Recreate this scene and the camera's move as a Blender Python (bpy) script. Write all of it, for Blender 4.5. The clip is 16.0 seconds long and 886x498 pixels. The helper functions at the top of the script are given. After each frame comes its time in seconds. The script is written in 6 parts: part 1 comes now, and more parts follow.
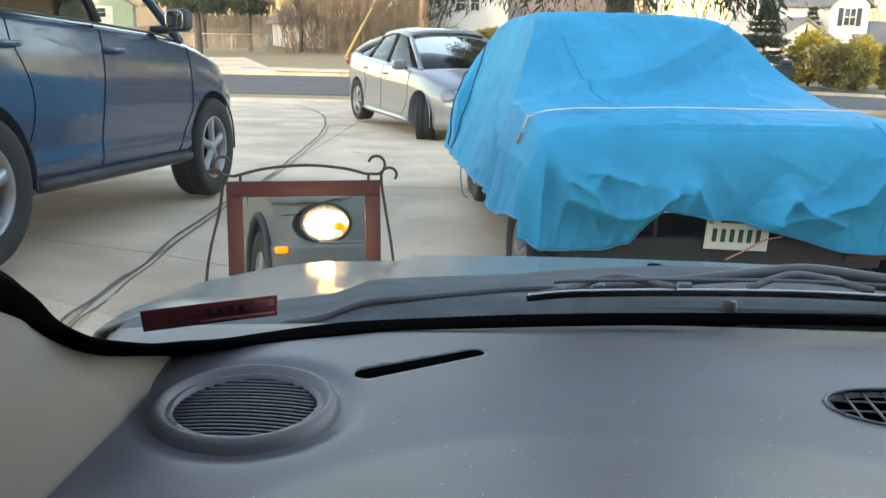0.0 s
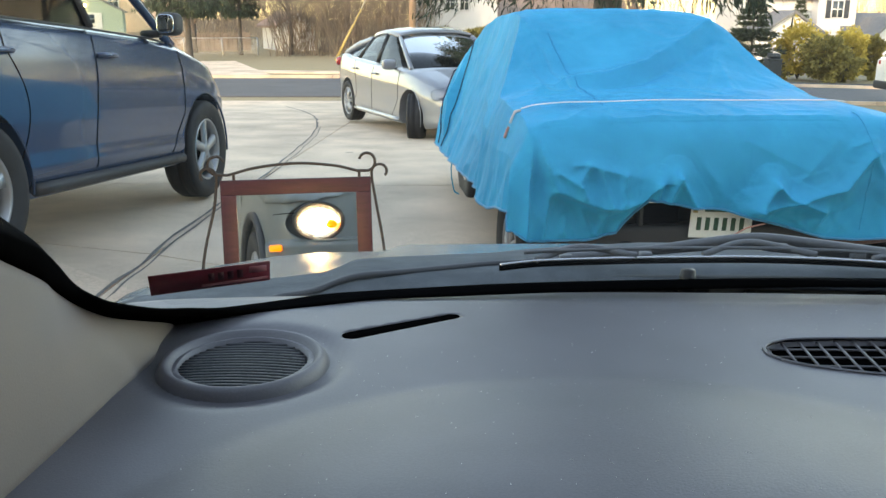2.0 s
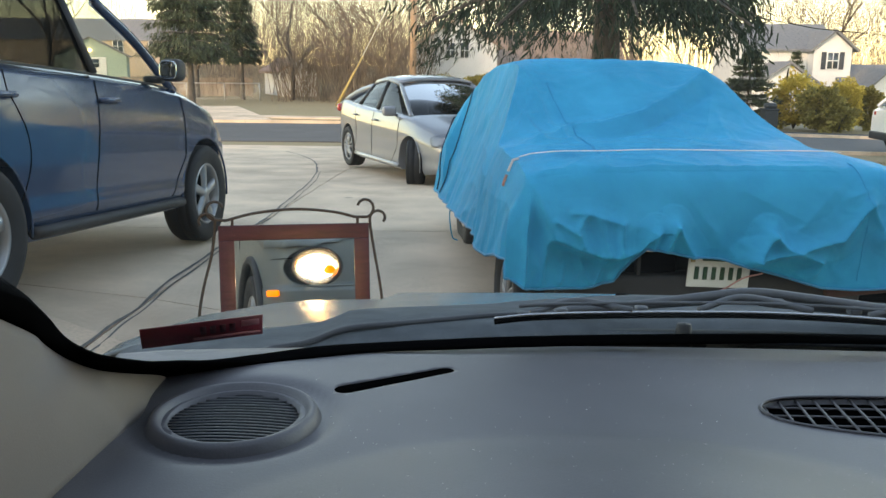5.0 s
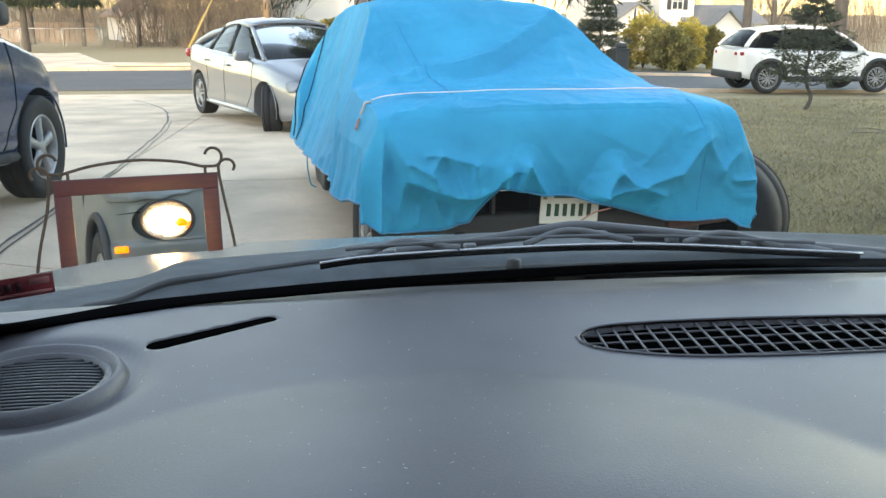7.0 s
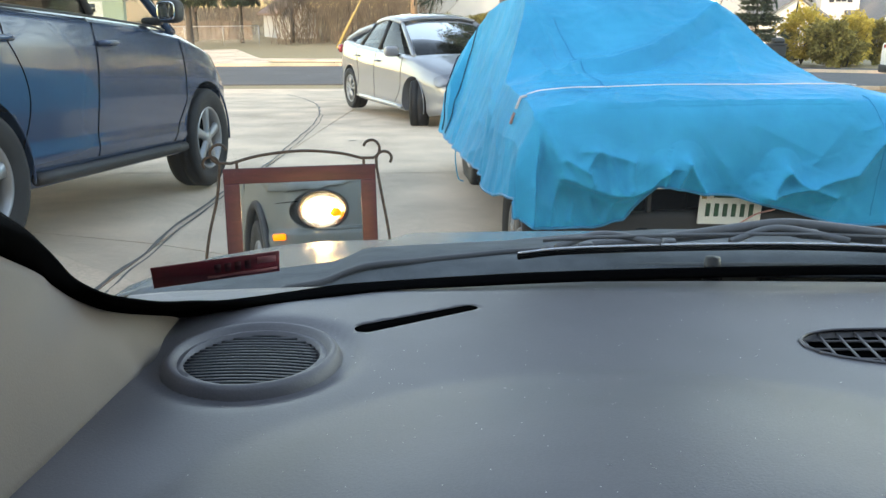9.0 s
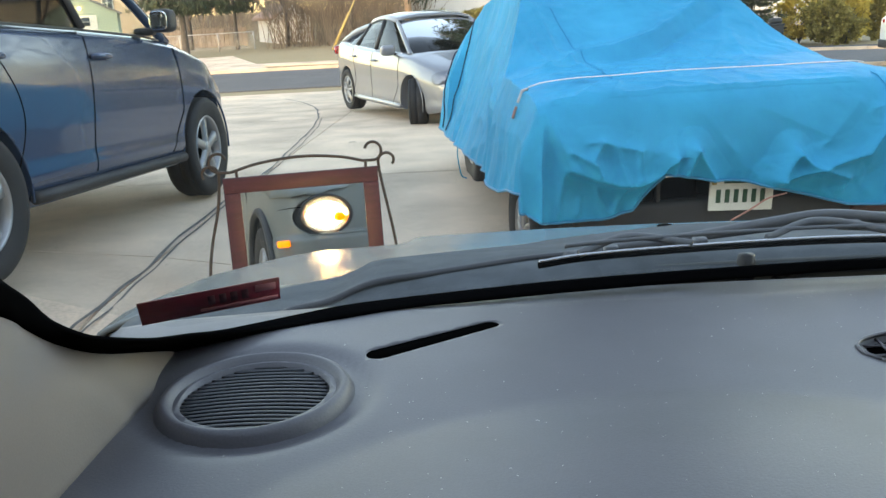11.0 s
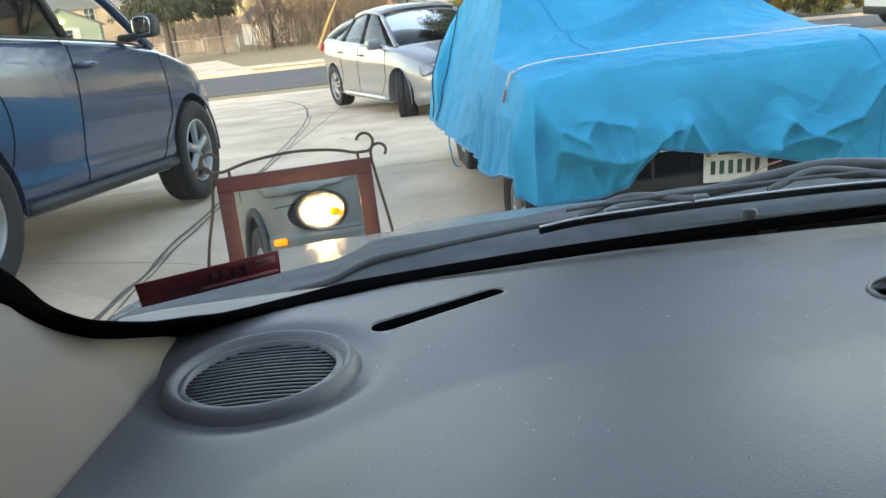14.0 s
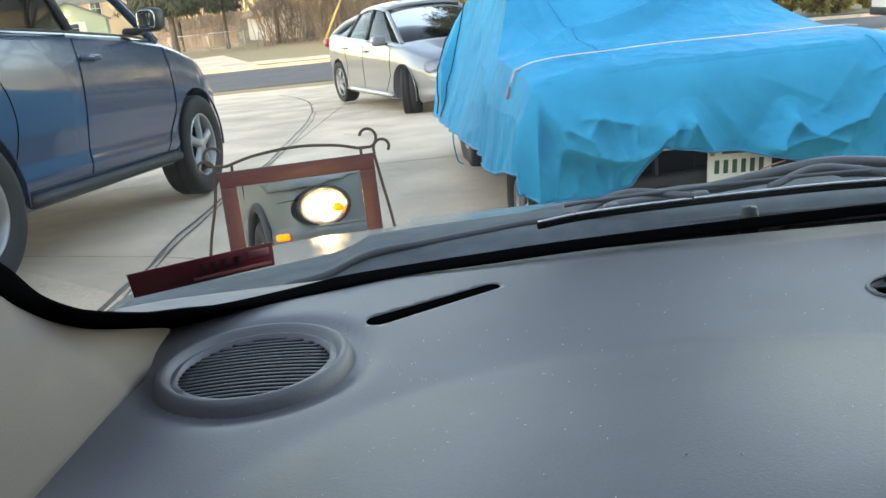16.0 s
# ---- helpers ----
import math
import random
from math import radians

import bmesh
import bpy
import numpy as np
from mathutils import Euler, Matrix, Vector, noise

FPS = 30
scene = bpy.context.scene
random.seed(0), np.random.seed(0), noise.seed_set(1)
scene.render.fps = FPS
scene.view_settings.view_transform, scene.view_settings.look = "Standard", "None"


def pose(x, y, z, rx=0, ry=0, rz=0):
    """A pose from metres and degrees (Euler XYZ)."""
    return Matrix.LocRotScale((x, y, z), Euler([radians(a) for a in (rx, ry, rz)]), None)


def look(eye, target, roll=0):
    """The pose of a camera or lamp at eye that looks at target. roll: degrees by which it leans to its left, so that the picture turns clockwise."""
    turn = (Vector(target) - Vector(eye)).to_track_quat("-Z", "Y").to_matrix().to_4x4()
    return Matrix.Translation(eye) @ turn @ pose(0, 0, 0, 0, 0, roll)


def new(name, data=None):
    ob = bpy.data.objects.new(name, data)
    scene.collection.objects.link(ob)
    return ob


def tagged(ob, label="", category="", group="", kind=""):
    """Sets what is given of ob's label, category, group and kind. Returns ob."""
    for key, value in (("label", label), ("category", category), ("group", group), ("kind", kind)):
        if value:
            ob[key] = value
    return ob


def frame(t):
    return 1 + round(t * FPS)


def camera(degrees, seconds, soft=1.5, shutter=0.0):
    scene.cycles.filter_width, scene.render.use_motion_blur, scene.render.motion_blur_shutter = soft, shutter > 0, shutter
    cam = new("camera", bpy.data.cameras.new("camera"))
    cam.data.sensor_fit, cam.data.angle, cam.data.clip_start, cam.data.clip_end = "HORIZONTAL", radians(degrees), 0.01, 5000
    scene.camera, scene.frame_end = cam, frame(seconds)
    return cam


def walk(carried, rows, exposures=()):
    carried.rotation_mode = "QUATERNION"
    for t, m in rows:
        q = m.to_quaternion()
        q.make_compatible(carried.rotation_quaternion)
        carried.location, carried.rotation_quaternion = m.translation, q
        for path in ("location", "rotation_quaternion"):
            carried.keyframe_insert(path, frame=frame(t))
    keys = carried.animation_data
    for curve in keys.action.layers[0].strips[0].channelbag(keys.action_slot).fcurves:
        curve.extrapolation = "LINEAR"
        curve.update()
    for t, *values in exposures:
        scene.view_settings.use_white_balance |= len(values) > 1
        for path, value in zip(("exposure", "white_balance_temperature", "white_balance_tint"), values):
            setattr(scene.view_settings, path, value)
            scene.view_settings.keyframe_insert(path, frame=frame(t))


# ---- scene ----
cam = camera(54.4, 16.0)
PATH = [
    (0, (0.288, -0.424, 1.528), (0.24, 1.508, 1.013), 1.2),
    (0.5, (0.292, -0.424, 1.519), (0.244, 1.506, 0.999), 1.1),
    (1, (0.293, -0.434, 1.513), (0.253, 1.496, 0.992), 1.1),
    (1.5, (0.316, -0.501, 1.52), (0.279, 1.431, 1.001), 0.3),
    (2, (0.309, -0.512, 1.522), (0.273, 1.42, 1.007), 0.1),
    (2.5, (0.308, -0.513, 1.528), (0.267, 1.421, 1.019), 0.1),
    (3, (0.302, -0.514, 1.537), (0.26, 1.422, 1.036), 0.4),
    (3.2, (0.308, -0.507, 1.531), (0.265, 1.432, 1.043), 0.5),
    (5.3, (0.315, -0.508, 1.53), (0.287, 1.449, 1.118), 0.7),
    (5.5, (0.348, -0.494, 1.516), (0.366, 1.451, 1.049), 0.5),
    (5.7, (0.37, -0.496, 1.515), (0.492, 1.435, 1.01), -0.2),
    (5.8, (0.376, -0.502, 1.52), (0.549, 1.423, 1.007), -0.3),
    (6, (0.382, -0.497, 1.526), (0.648, 1.414, 0.997), 0.3),
    (6.5, (0.38, -0.493, 1.523), (0.66, 1.414, 0.991), 0.1),
    (7, (0.363, -0.49, 1.522), (0.634, 1.418, 0.988), 0.3),
    (7.5, (0.319, -0.488, 1.522), (0.565, 1.423, 0.99), 1.7),
    (7.7, (0.303, -0.49, 1.516), (0.505, 1.427, 0.984), 1.7),
    (7.8, (0.296, -0.493, 1.516), (0.452, 1.429, 0.984), 1.6),
    (8, (0.293, -0.499, 1.521), (0.367, 1.427, 0.985), 1.4),
    (8.5, (0.294, -0.49, 1.515), (0.278, 1.435, 0.975), 0.8),
    (11, (0.284, -0.396, 1.507), (0.229, 1.526, 0.958), -3.1),
    (11.5, (0.273, -0.403, 1.509), (0.216, 1.52, 0.962), -2.9),
    (12, (0.274, -0.411, 1.505), (0.213, 1.512, 0.957), -3.0),
    (12.5, (0.285, -0.411, 1.5), (0.217, 1.511, 0.951), -3.7),
    (13, (0.282, -0.408, 1.493), (0.219, 1.512, 0.936), -5.6),
    (13.5, (0.278, -0.392, 1.485), (0.224, 1.527, 0.925), -6.2),
    (14, (0.279, -0.391, 1.483), (0.229, 1.527, 0.917), -6.4),
    (14.5, (0.287, -0.394, 1.486), (0.241, 1.522, 0.915), -6.4),
    (15, (0.296, -0.385, 1.479), (0.249, 1.531, 0.905), -6.4),
    (15.5, (0.308, -0.384, 1.479), (0.253, 1.531, 0.903), -6.5),
    (16, (0.285, -0.387, 1.478), (0.226, 1.529, 0.907), -5.9),
]
STOPS = ((0.0, 2.65), (3.2, 2.62), (5.3, 2.2), (5.6, 2.2), (6.0, 2.6), (7.0, 2.78), (8.5, 2.75), (11.0, 2.72), (14.0, 2.74), (16.0, 2.8))
walk(cam, [(t, look(eye, target, roll)) for t, eye, target, roll in PATH], [(t, e, 9000, 14) for t, e in STOPS])

# ---- light ----
world = bpy.data.worlds.new("sky")
scene.world = world
world.use_nodes = True
wn = world.node_tree
sky = wn.nodes.new("ShaderNodeTexSky")
sky.sky_type, sky.sun_disc = "NISHITA", False
sky.sun_elevation, sky.sun_rotation = radians(15), radians(212.7)
sky.air_density, sky.dust_density, sky.ozone_density = 1.0, 0.3, 1.0
wn.nodes["Background"].inputs["Strength"].default_value = 0.15
wn.links.new(sky.outputs[0], wn.nodes["Background"].inputs[0])
sun = new("sun", bpy.data.lights.new("sun", "SUN"))
sun.data.energy, sun.data.angle, sun.data.color = 0.48, radians(0.6), (1.0, 0.83, 0.68)
sun.matrix_world = look((0, 0, 30), (17, 26.5, 21.6))


# ---- materials ----
def mat(name, base, rough=0.6, metal=0.0, vary=0.15, scale=8.0, fine=120.0, bump=0.1, dist=0.002, coat=0.0, stretch=(1, 1, 1), random_tint=0.0, island=0.0, spec=0.5, second=None):
    m = bpy.data.materials.new(name)
    m.use_nodes = True
    n, l = m.node_tree.nodes, m.node_tree.links
    p = n["Principled BSDF"]
    p.inputs["Roughness"].default_value, p.inputs["Metallic"].default_value = rough, metal
    p.inputs["Coat Weight"].default_value, p.inputs["Coat Roughness"].default_value = coat, 0.04
    p.inputs["Specular IOR Level"].default_value = spec
    tc, mp = n.new("ShaderNodeTexCoord"), n.new("ShaderNodeMapping")
    mp.inputs["Scale"].default_value = stretch
    l.new(tc.outputs["Object"], mp.inputs["Vector"])
    big, small = n.new("ShaderNodeTexNoise"), n.new("ShaderNodeTexNoise")
    for node, sc in ((big, scale), (small, fine)):
        node.inputs["Scale"].default_value = sc
        node.inputs["Detail"].default_value = 5
        l.new(mp.outputs[0], node.inputs["Vector"])
    add = n.new("ShaderNodeMath")
    add.operation = "MULTIPLY_ADD"
    add.inputs[1].default_value = 0.5
    l.new(small.outputs["Fac"], add.inputs[0])
    l.new(big.outputs["Fac"], add.inputs[2])
    ramp = n.new("ShaderNodeMapRange")
    ramp.inputs["From Min"].default_value, ramp.inputs["From Max"].default_value = 0.45, 1.05
    l.new(add.outputs[0], ramp.inputs["Value"])
    mix = n.new("ShaderNodeMix")
    mix.data_type = "RGBA"
    dark = tuple(c * (1 - vary) for c in base)
    light = second or tuple(min(1, c * (1 + vary)) for c in base)
    mix.inputs["A"].default_value, mix.inputs["B"].default_value = (*dark, 1), (*light, 1)
    l.new(ramp.outputs[0], mix.inputs["Factor"])
    out = mix.outputs["Result"]
    if random_tint or island:
        info = n.new("ShaderNodeNewGeometry") if island else n.new("ShaderNodeObjectInfo")
        r = info.outputs["Random Per Island"] if island else info.outputs["Random"]
        mr = n.new("ShaderNodeMapRange")
        k = island or random_tint
        mr.inputs["To Min"].default_value, mr.inputs["To Max"].default_value = 1 - k, 1 + k
        l.new(r, mr.inputs["Value"])
        hs = n.new("ShaderNodeHueSaturation")
        l.new(mr.outputs[0], hs.inputs["Value"])
        l.new(out, hs.inputs["Color"])
        out = hs.outputs[0]
    l.new(out, p.inputs["Base Color"])
    if bump:
        b = n.new("ShaderNodeBump")
        b.inputs["Strength"].default_value, b.inputs["Distance"].default_value = bump, dist
        l.new(small.outputs["Fac"], b.inputs["Height"])
        l.new(b.outputs[0], p.inputs["Normal"])
    return m


def glass(name, tint, rough=0.0, ior=1.45, haze=0.0):
    m = bpy.data.materials.new(name)
    m.use_nodes = True
    n, l = m.node_tree.nodes, m.node_tree.links
    n.remove(n["Principled BSDF"])
    tr, gl, fr, mx = n.new("ShaderNodeBsdfTransparent"), n.new("ShaderNodeBsdfGlossy"), n.new("ShaderNodeFresnel"), n.new("ShaderNodeMixShader")
    tr.inputs[0].default_value = (*tint, 1)
    gl.inputs["Roughness"].default_value = rough
    fr.inputs[0].default_value = ior
    l.new(fr.outputs[0], mx.inputs[0])
    l.new(tr.outputs[0], mx.inputs[1])
    l.new(gl.outputs[0], mx.inputs[2])
    last = mx
    if haze:
        # a film of dust that scatters a little of the daylight
        film, noise_tex, rng_map, dusty = n.new("ShaderNodeBsdfTranslucent"), n.new("ShaderNodeTexNoise"), n.new("ShaderNodeMapRange"), n.new("ShaderNodeMixShader")
        film.inputs[0].default_value = (0.8, 0.8, 0.78, 1)
        noise_tex.inputs["Scale"].default_value, noise_tex.inputs["Detail"].default_value = 6.0, 6
        rng_map.inputs["From Min"].default_value, rng_map.inputs["From Max"].default_value = 0.3, 0.75
        rng_map.inputs["To Min"].default_value, rng_map.inputs["To Max"].default_value = haze * 0.3, haze * 1.8
        l.new(noise_tex.outputs["Fac"], rng_map.inputs["Value"])
        l.new(rng_map.outputs[0], dusty.inputs[0])
        l.new(mx.outputs[0], dusty.inputs[1])
        l.new(film.outputs[0], dusty.inputs[2])
        last = dusty
    l.new(last.outputs[0], n["Material Output"].inputs[0])
    return m


def glow(name, color, strength):
    m = bpy.data.materials.new(name)
    m.use_nodes = True
    p = m.node_tree.nodes["Principled BSDF"]
    p.inputs["Base Color"].default_value = (*color, 1)
    p.inputs["Emission Color"].default_value, p.inputs["Emission Strength"].default_value = (*color, 1), strength
    return m


DASH = mat("dash_vinyl", (0.088, 0.084, 0.094), 0.45, spec=0.6, vary=0.25, scale=7, fine=500, bump=0.3, dist=0.0007)
SPEAKER = mat("speaker_plastic", (0.034, 0.037, 0.044), 0.5, fine=700, bump=0.15, dist=0.0004)
BLACK = mat("black_rubber", (0.003, 0.003, 0.0032), 0.9, fine=300, bump=0.1, dist=0.0005, spec=0.0)
# near-black for recesses and seams: their shade is in the colour
VOID = mat("recess_shade_black", (0.002, 0.002, 0.002), 0.9, bump=0, spec=0.0)
TRIM = mat("pillar_vinyl", (0.182, 0.155, 0.142), 0.6, vary=0.08, scale=5, fine=600, bump=0.3, dist=0.0006)
HEADLINER = mat("headliner_cloth", (0.35, 0.34, 0.32), 0.9, fine=400)
SEAT = mat("seat_cloth", (0.10, 0.10, 0.105), 0.9, fine=300)
JEEP = mat("grey_green_paint", (0.165, 0.18, 0.178), 0.24, metal=0.0, vary=0.08, scale=3, fine=500, bump=0.02, dist=0.0003, coat=0.0, spec=0.16)
COWL = mat("cowl_plastic", (0.082, 0.095, 0.105), 0.8, vary=0.3, scale=20, fine=300, bump=0.3, dist=0.001, spec=0.12)
WIPER = mat("wiper_plastic", (0.095, 0.102, 0.112), 0.6, vary=0.2, fine=300)
STEEL = mat("bare_steel", (0.6, 0.6, 0.6), 0.25, metal=1.0, vary=0.1)
STICKER = mat("sticker_red", (0.16, 0.012, 0.025), 0.5, vary=0.12, scale=40)
STICKER_PALE = mat("sticker_pale", (0.42, 0.16, 0.18), 0.5)
STICKER_DARK = mat("sticker_ink", (0.06, 0.008, 0.015), 0.5)
SHIELD = glass("windshield_glass", (0.95, 0.965, 0.96), 0.0, 1.035, haze=0.009)
GLASS = glass("car_glass", (0.55, 0.6, 0.58), 0.0, 1.5)
CLEAR = glass("clear_glass", (0.86, 0.9, 0.88), 0.0, 1.22)
TINT = glass("tinted_glass", (0.12, 0.14, 0.145), 0.0, 1.12)
SMOKED = glass("smoked_glass", (0.07, 0.075, 0.075), 0.0, 1.05)
MIRROR = mat("mirror_silver", (0.9, 0.91, 0.9), 0.0, metal=1.0, vary=0.0, bump=0)
MAHOGANY = mat("mahogany", (0.052, 0.009, 0.016), 0.5, vary=0.45, scale=9, fine=60, bump=0.08, dist=0.001, stretch=(1, 1, 6), coat=0.0)
IRON = mat("bronzed_iron", (0.05, 0.042, 0.036), 0.55, metal=0.4, vary=0.3, scale=60, fine=300)
TARP = mat("tarp_blue", (0.0, 0.335, 0.585), 0.5, vary=0.16, scale=2.2, fine=420, bump=0.2, dist=0.0008, spec=0.035, second=(0.0, 0.41, 0.68))
n, l = TARP.node_tree.nodes, TARP.node_tree.links
fold, fold_bump = n.new("ShaderNodeTexNoise"), n.new("ShaderNodeBump")
fold.noise_type = "RIDGED_MULTIFRACTAL"
fold.inputs["Scale"].default_value, fold.inputs["Detail"].default_value, fold.inputs["Distortion"].default_value = 4.5, 4, 0.9
fold_bump.inputs["Strength"].default_value, fold_bump.inputs["Distance"].default_value = 0.42, 0.022
l.new(n["Texture Coordinate"].outputs["Object"], fold.inputs["Vector"])
crumple, crumple_mix, warp = n.new("ShaderNodeTexVoronoi"), n.new("ShaderNodeMath"), n.new("ShaderNodeMix")
crumple.inputs["Scale"].default_value, crumple.inputs["Detail"].default_value = 3.4, 1.5
bend = n.new("ShaderNodeTexNoise")
bend.inputs["Scale"].default_value = 2.0
warp.data_type, warp.blend_type = "RGBA", "ADD"
warp.inputs["Factor"].default_value = 0.5
l.new(n["Texture Coordinate"].outputs["Object"], warp.inputs["A"])
l.new(n["Texture Coordinate"].outputs["Object"], bend.inputs["Vector"])
l.new(bend.outputs["Color"], warp.inputs["B"])
l.new(warp.outputs["Result"], crumple.inputs["Vector"])
crumple_mix.operation = "MULTIPLY_ADD"
crumple_mix.inputs[1].default_value = 1.6
l.new(crumple.outputs["Distance"], crumple_mix.inputs[0])
l.new(fold.outputs["Fac"], crumple_mix.inputs[2])
l.new(crumple_mix.outputs[0], fold_bump.inputs["Height"])
l.new(n["Bump"].outputs[0], fold_bump.inputs["Normal"])
l.new(fold_bump.outputs[0], n["Principled BSDF"].inputs["Normal"])
TARP_HEM = mat("tarp_hem", (0.004, 0.23, 0.42), 0.55, vary=0.1, fine=500)
STRAP = mat("strap_white", (0.75, 0.7, 0.66), 0.7, fine=400)
STRAP_RED = mat("strap_red", (0.5, 0.24, 0.2), 0.7)
ROPE = mat("navy_cord", (0.01, 0.02, 0.05), 0.8)
TYRE = mat("tyre_rubber", (0.014, 0.014, 0.015), 0.75, vary=0.3, scale=12, fine=200, bump=0.2, dist=0.002)
ALLOY = mat("alloy", (0.33, 0.335, 0.345), 0.4, metal=0.7, vary=0.08, fine=200)
SLATE = mat("slate_blue_paint", (0.026, 0.054, 0.110), 0.25, metal=0.2, vary=0.08, scale=2, fine=600, bump=0.01, dist=0.0002, coat=0.6, spec=0.4)
SILVER = mat("silver_paint", (0.215, 0.228, 0.255), 0.36, metal=0.4, vary=0.05, scale=2, fine=600, bump=0.01, dist=0.0002, coat=1.0)
WHITE = mat("white_paint", (0.78, 0.79, 0.80), 0.25, vary=0.04, scale=2, bump=0, coat=1.0)
PLASTIC = mat("grey_black_plastic", (0.022, 0.023, 0.025), 0.55, vary=0.15, fine=400)
CHROME = mat("chrome", (0.8, 0.8, 0.8), 0.08, metal=1.0, vary=0.02, bump=0)
AMBER = glow("amber_lens", (0.85, 0.17, 0.0), 0.45)
LENS = glass("lamp_lens", (0.95, 0.95, 0.95), 0.02, 1.4)
LAMP = glow("lit_bulb", (1.0, 0.82, 0.55), 4.5)
REFLECTOR = mat("lamp_reflector", (0.85, 0.85, 0.83), 0.18, metal=1.0, vary=0.1, scale=30)
TAIL = mat("tail_red", (0.35, 0.01, 0.01), 0.15, coat=1.0)
PLATE = mat("plate_white", (0.7, 0.72, 0.66), 0.45, vary=0.08, fine=200)
PLATE_INK = mat("plate_green", (0.01, 0.06, 0.03), 0.5)
RUST = mat("rust_brown", (0.07, 0.025, 0.018), 0.6, vary=0.4, scale=20)
CONCRETE = mat("driveway_concrete", (0.63, 0.485, 0.36), 0.88, vary=0.36, scale=1.3, fine=55, bump=0.35, dist=0.003)
TAR = mat("tar_seal", (0.12, 0.11, 0.10), 0.75, vary=0.4, scale=15, fine=150)
ASPHALT = mat("street_asphalt", (0.085, 0.085, 0.088), 0.9, vary=0.2, scale=0.8, fine=90, bump=0.4, dist=0.004)
GRASS = mat("winter_lawn", (0.125, 0.108, 0.045), 0.95, vary=0.5, scale=1.7, fine=30, bump=0.5, dist=0.012, second=(0.29, 0.225, 0.115))
n, l = GRASS.node_tree.nodes, GRASS.node_tree.links
# dormant straw-coloured verge towards the street
place, ragged, edge_of, straw = n.new("ShaderNodeSeparateXYZ"), n.new("ShaderNodeMath"), n.new("ShaderNodeMapRange"), n.new("ShaderNodeMix")
l.new(n["Texture Coordinate"].outputs["Object"], place.inputs[0])
ragged.operation = "MULTIPLY_ADD"
ragged.inputs[1].default_value = 5.0
l.new(n["Noise Texture"].outputs["Fac"], ragged.inputs[0])
l.new(place.outputs["Y"], ragged.inputs[2])
edge_of.inputs["From Min"].default_value, edge_of.inputs["From Max"].default_value = 14.5, 22.0
edge_of.inputs["To Max"].default_value = 0.8
l.new(ragged.outputs[0], edge_of.inputs["Value"])
straw.data_type = "RGBA"
straw.inputs["B"].default_value = (0.31, 0.245, 0.145, 1)
l.new(n["Mix"].outputs["Result"], straw.inputs["A"])
l.new(edge_of.outputs[0], straw.inputs["Factor"])
l.new(straw.outputs["Result"], n["Principled BSDF"].inputs["Base Color"])
BLADE = mat("grass_blade", (0.29, 0.235, 0.118), 0.9, vary=0.45, scale=0.9, island=0.35)
BARK = mat("bark", (0.085, 0.075, 0.067), 0.95, vary=0.4, scale=12, fine=70, bump=0.8, dist=0.02, stretch=(1, 1, 0.25))
TWIG = mat("twig", (0.13, 0.10, 0.08), 0.9, vary=0.25, island=0.25)
BRUSH = mat("bare_brush", (0.155, 0.122, 0.096), 0.95, vary=0.3, scale=2, island=0.3)
SPRUCE = mat("spruce_needles", (0.016, 0.032, 0.018), 0.85, vary=0.35, scale=3, island=0.45)
PINE = mat("pine_needles", (0.048, 0.062, 0.034), 0.85, vary=0.3, scale=3, island=0.4)
GOLDEN = mat("golden_shrub", (0.54, 0.41, 0.085), 0.85, vary=0.25, scale=2, island=0.25)
OLIVE = mat("olive_shrub", (0.23, 0.195, 0.055), 0.85, vary=0.3, scale=2, island=0.35)
SIDING = mat("white_siding", (0.62, 0.62, 0.61), 0.7, vary=0.05, scale=2)
SIDING_TAN = mat("tan_siding", (0.42, 0.33, 0.25), 0.8, vary=0.1, scale=2)
SIDING_GREEN = mat("green_siding", (0.29, 0.36, 0.31), 0.75, vary=0.08, scale=2)
ROOF = mat("shingle_roof", (0.17, 0.17, 0.175), 0.9, vary=0.2, scale=6, fine=30)
ROOF_BROWN = mat("brown_roof", (0.28, 0.2, 0.16), 0.9, vary=0.2, scale=6, fine=30)
PANE = mat("window_pane", (0.06, 0.075, 0.085), 0.06, vary=0.2, bump=0, coat=0.5)
SHUTTER = mat("dark_shutter", (0.035, 0.04, 0.05), 0.6)
WOODPOLE = mat("pole_wood", (0.30, 0.21, 0.15), 0.85, vary=0.2, stretch=(1, 1, 0.1), scale=8)
YELLOW = mat("guard_yellow", (0.34, 0.25, 0.09), 0.6)
GALV = mat("galvanised", (0.42, 0.43, 0.43), 0.5, metal=0.6)
BIN = mat("bin_plastic", (0.02, 0.025, 0.03), 0.5)
FENCEWOOD = mat("fence_wood", (0.2, 0.16, 0.13), 0.9, vary=0.2, island=0.2)


# ---- mesh helpers ----
def link(name, bm, material, parent=None, label="", smooth=True):
    me = bpy.data.meshes.new(name)
    bm.to_mesh(me)
    bm.free()
    for f in me.polygons:
        f.use_smooth = smooth
    me.materials.append(material)
    ob = new(name, me)
    if parent:
        ob.parent = parent
    if label:
        tagged(ob, label)
    return ob


part = link


def raw(name, verts, faces, material, parent=None, label="", smooth=True):
    me = bpy.data.meshes.new(name)
    me.from_pydata([tuple(v) for v in verts], [], faces)
    me.update()
    if smooth:
        me.polygons.foreach_set("use_smooth", [True] * len(me.polygons))
    me.materials.append(material)
    ob = new(name, me)
    if parent:
        ob.parent = parent
    if label:
        tagged(ob, label)
    return ob


def thing(name, m, label, category, group="", kind=""):
    ob = new(name)
    ob.matrix_basis = m
    ob.empty_display_size = 0.1
    return tagged(ob, label, category, group, kind)


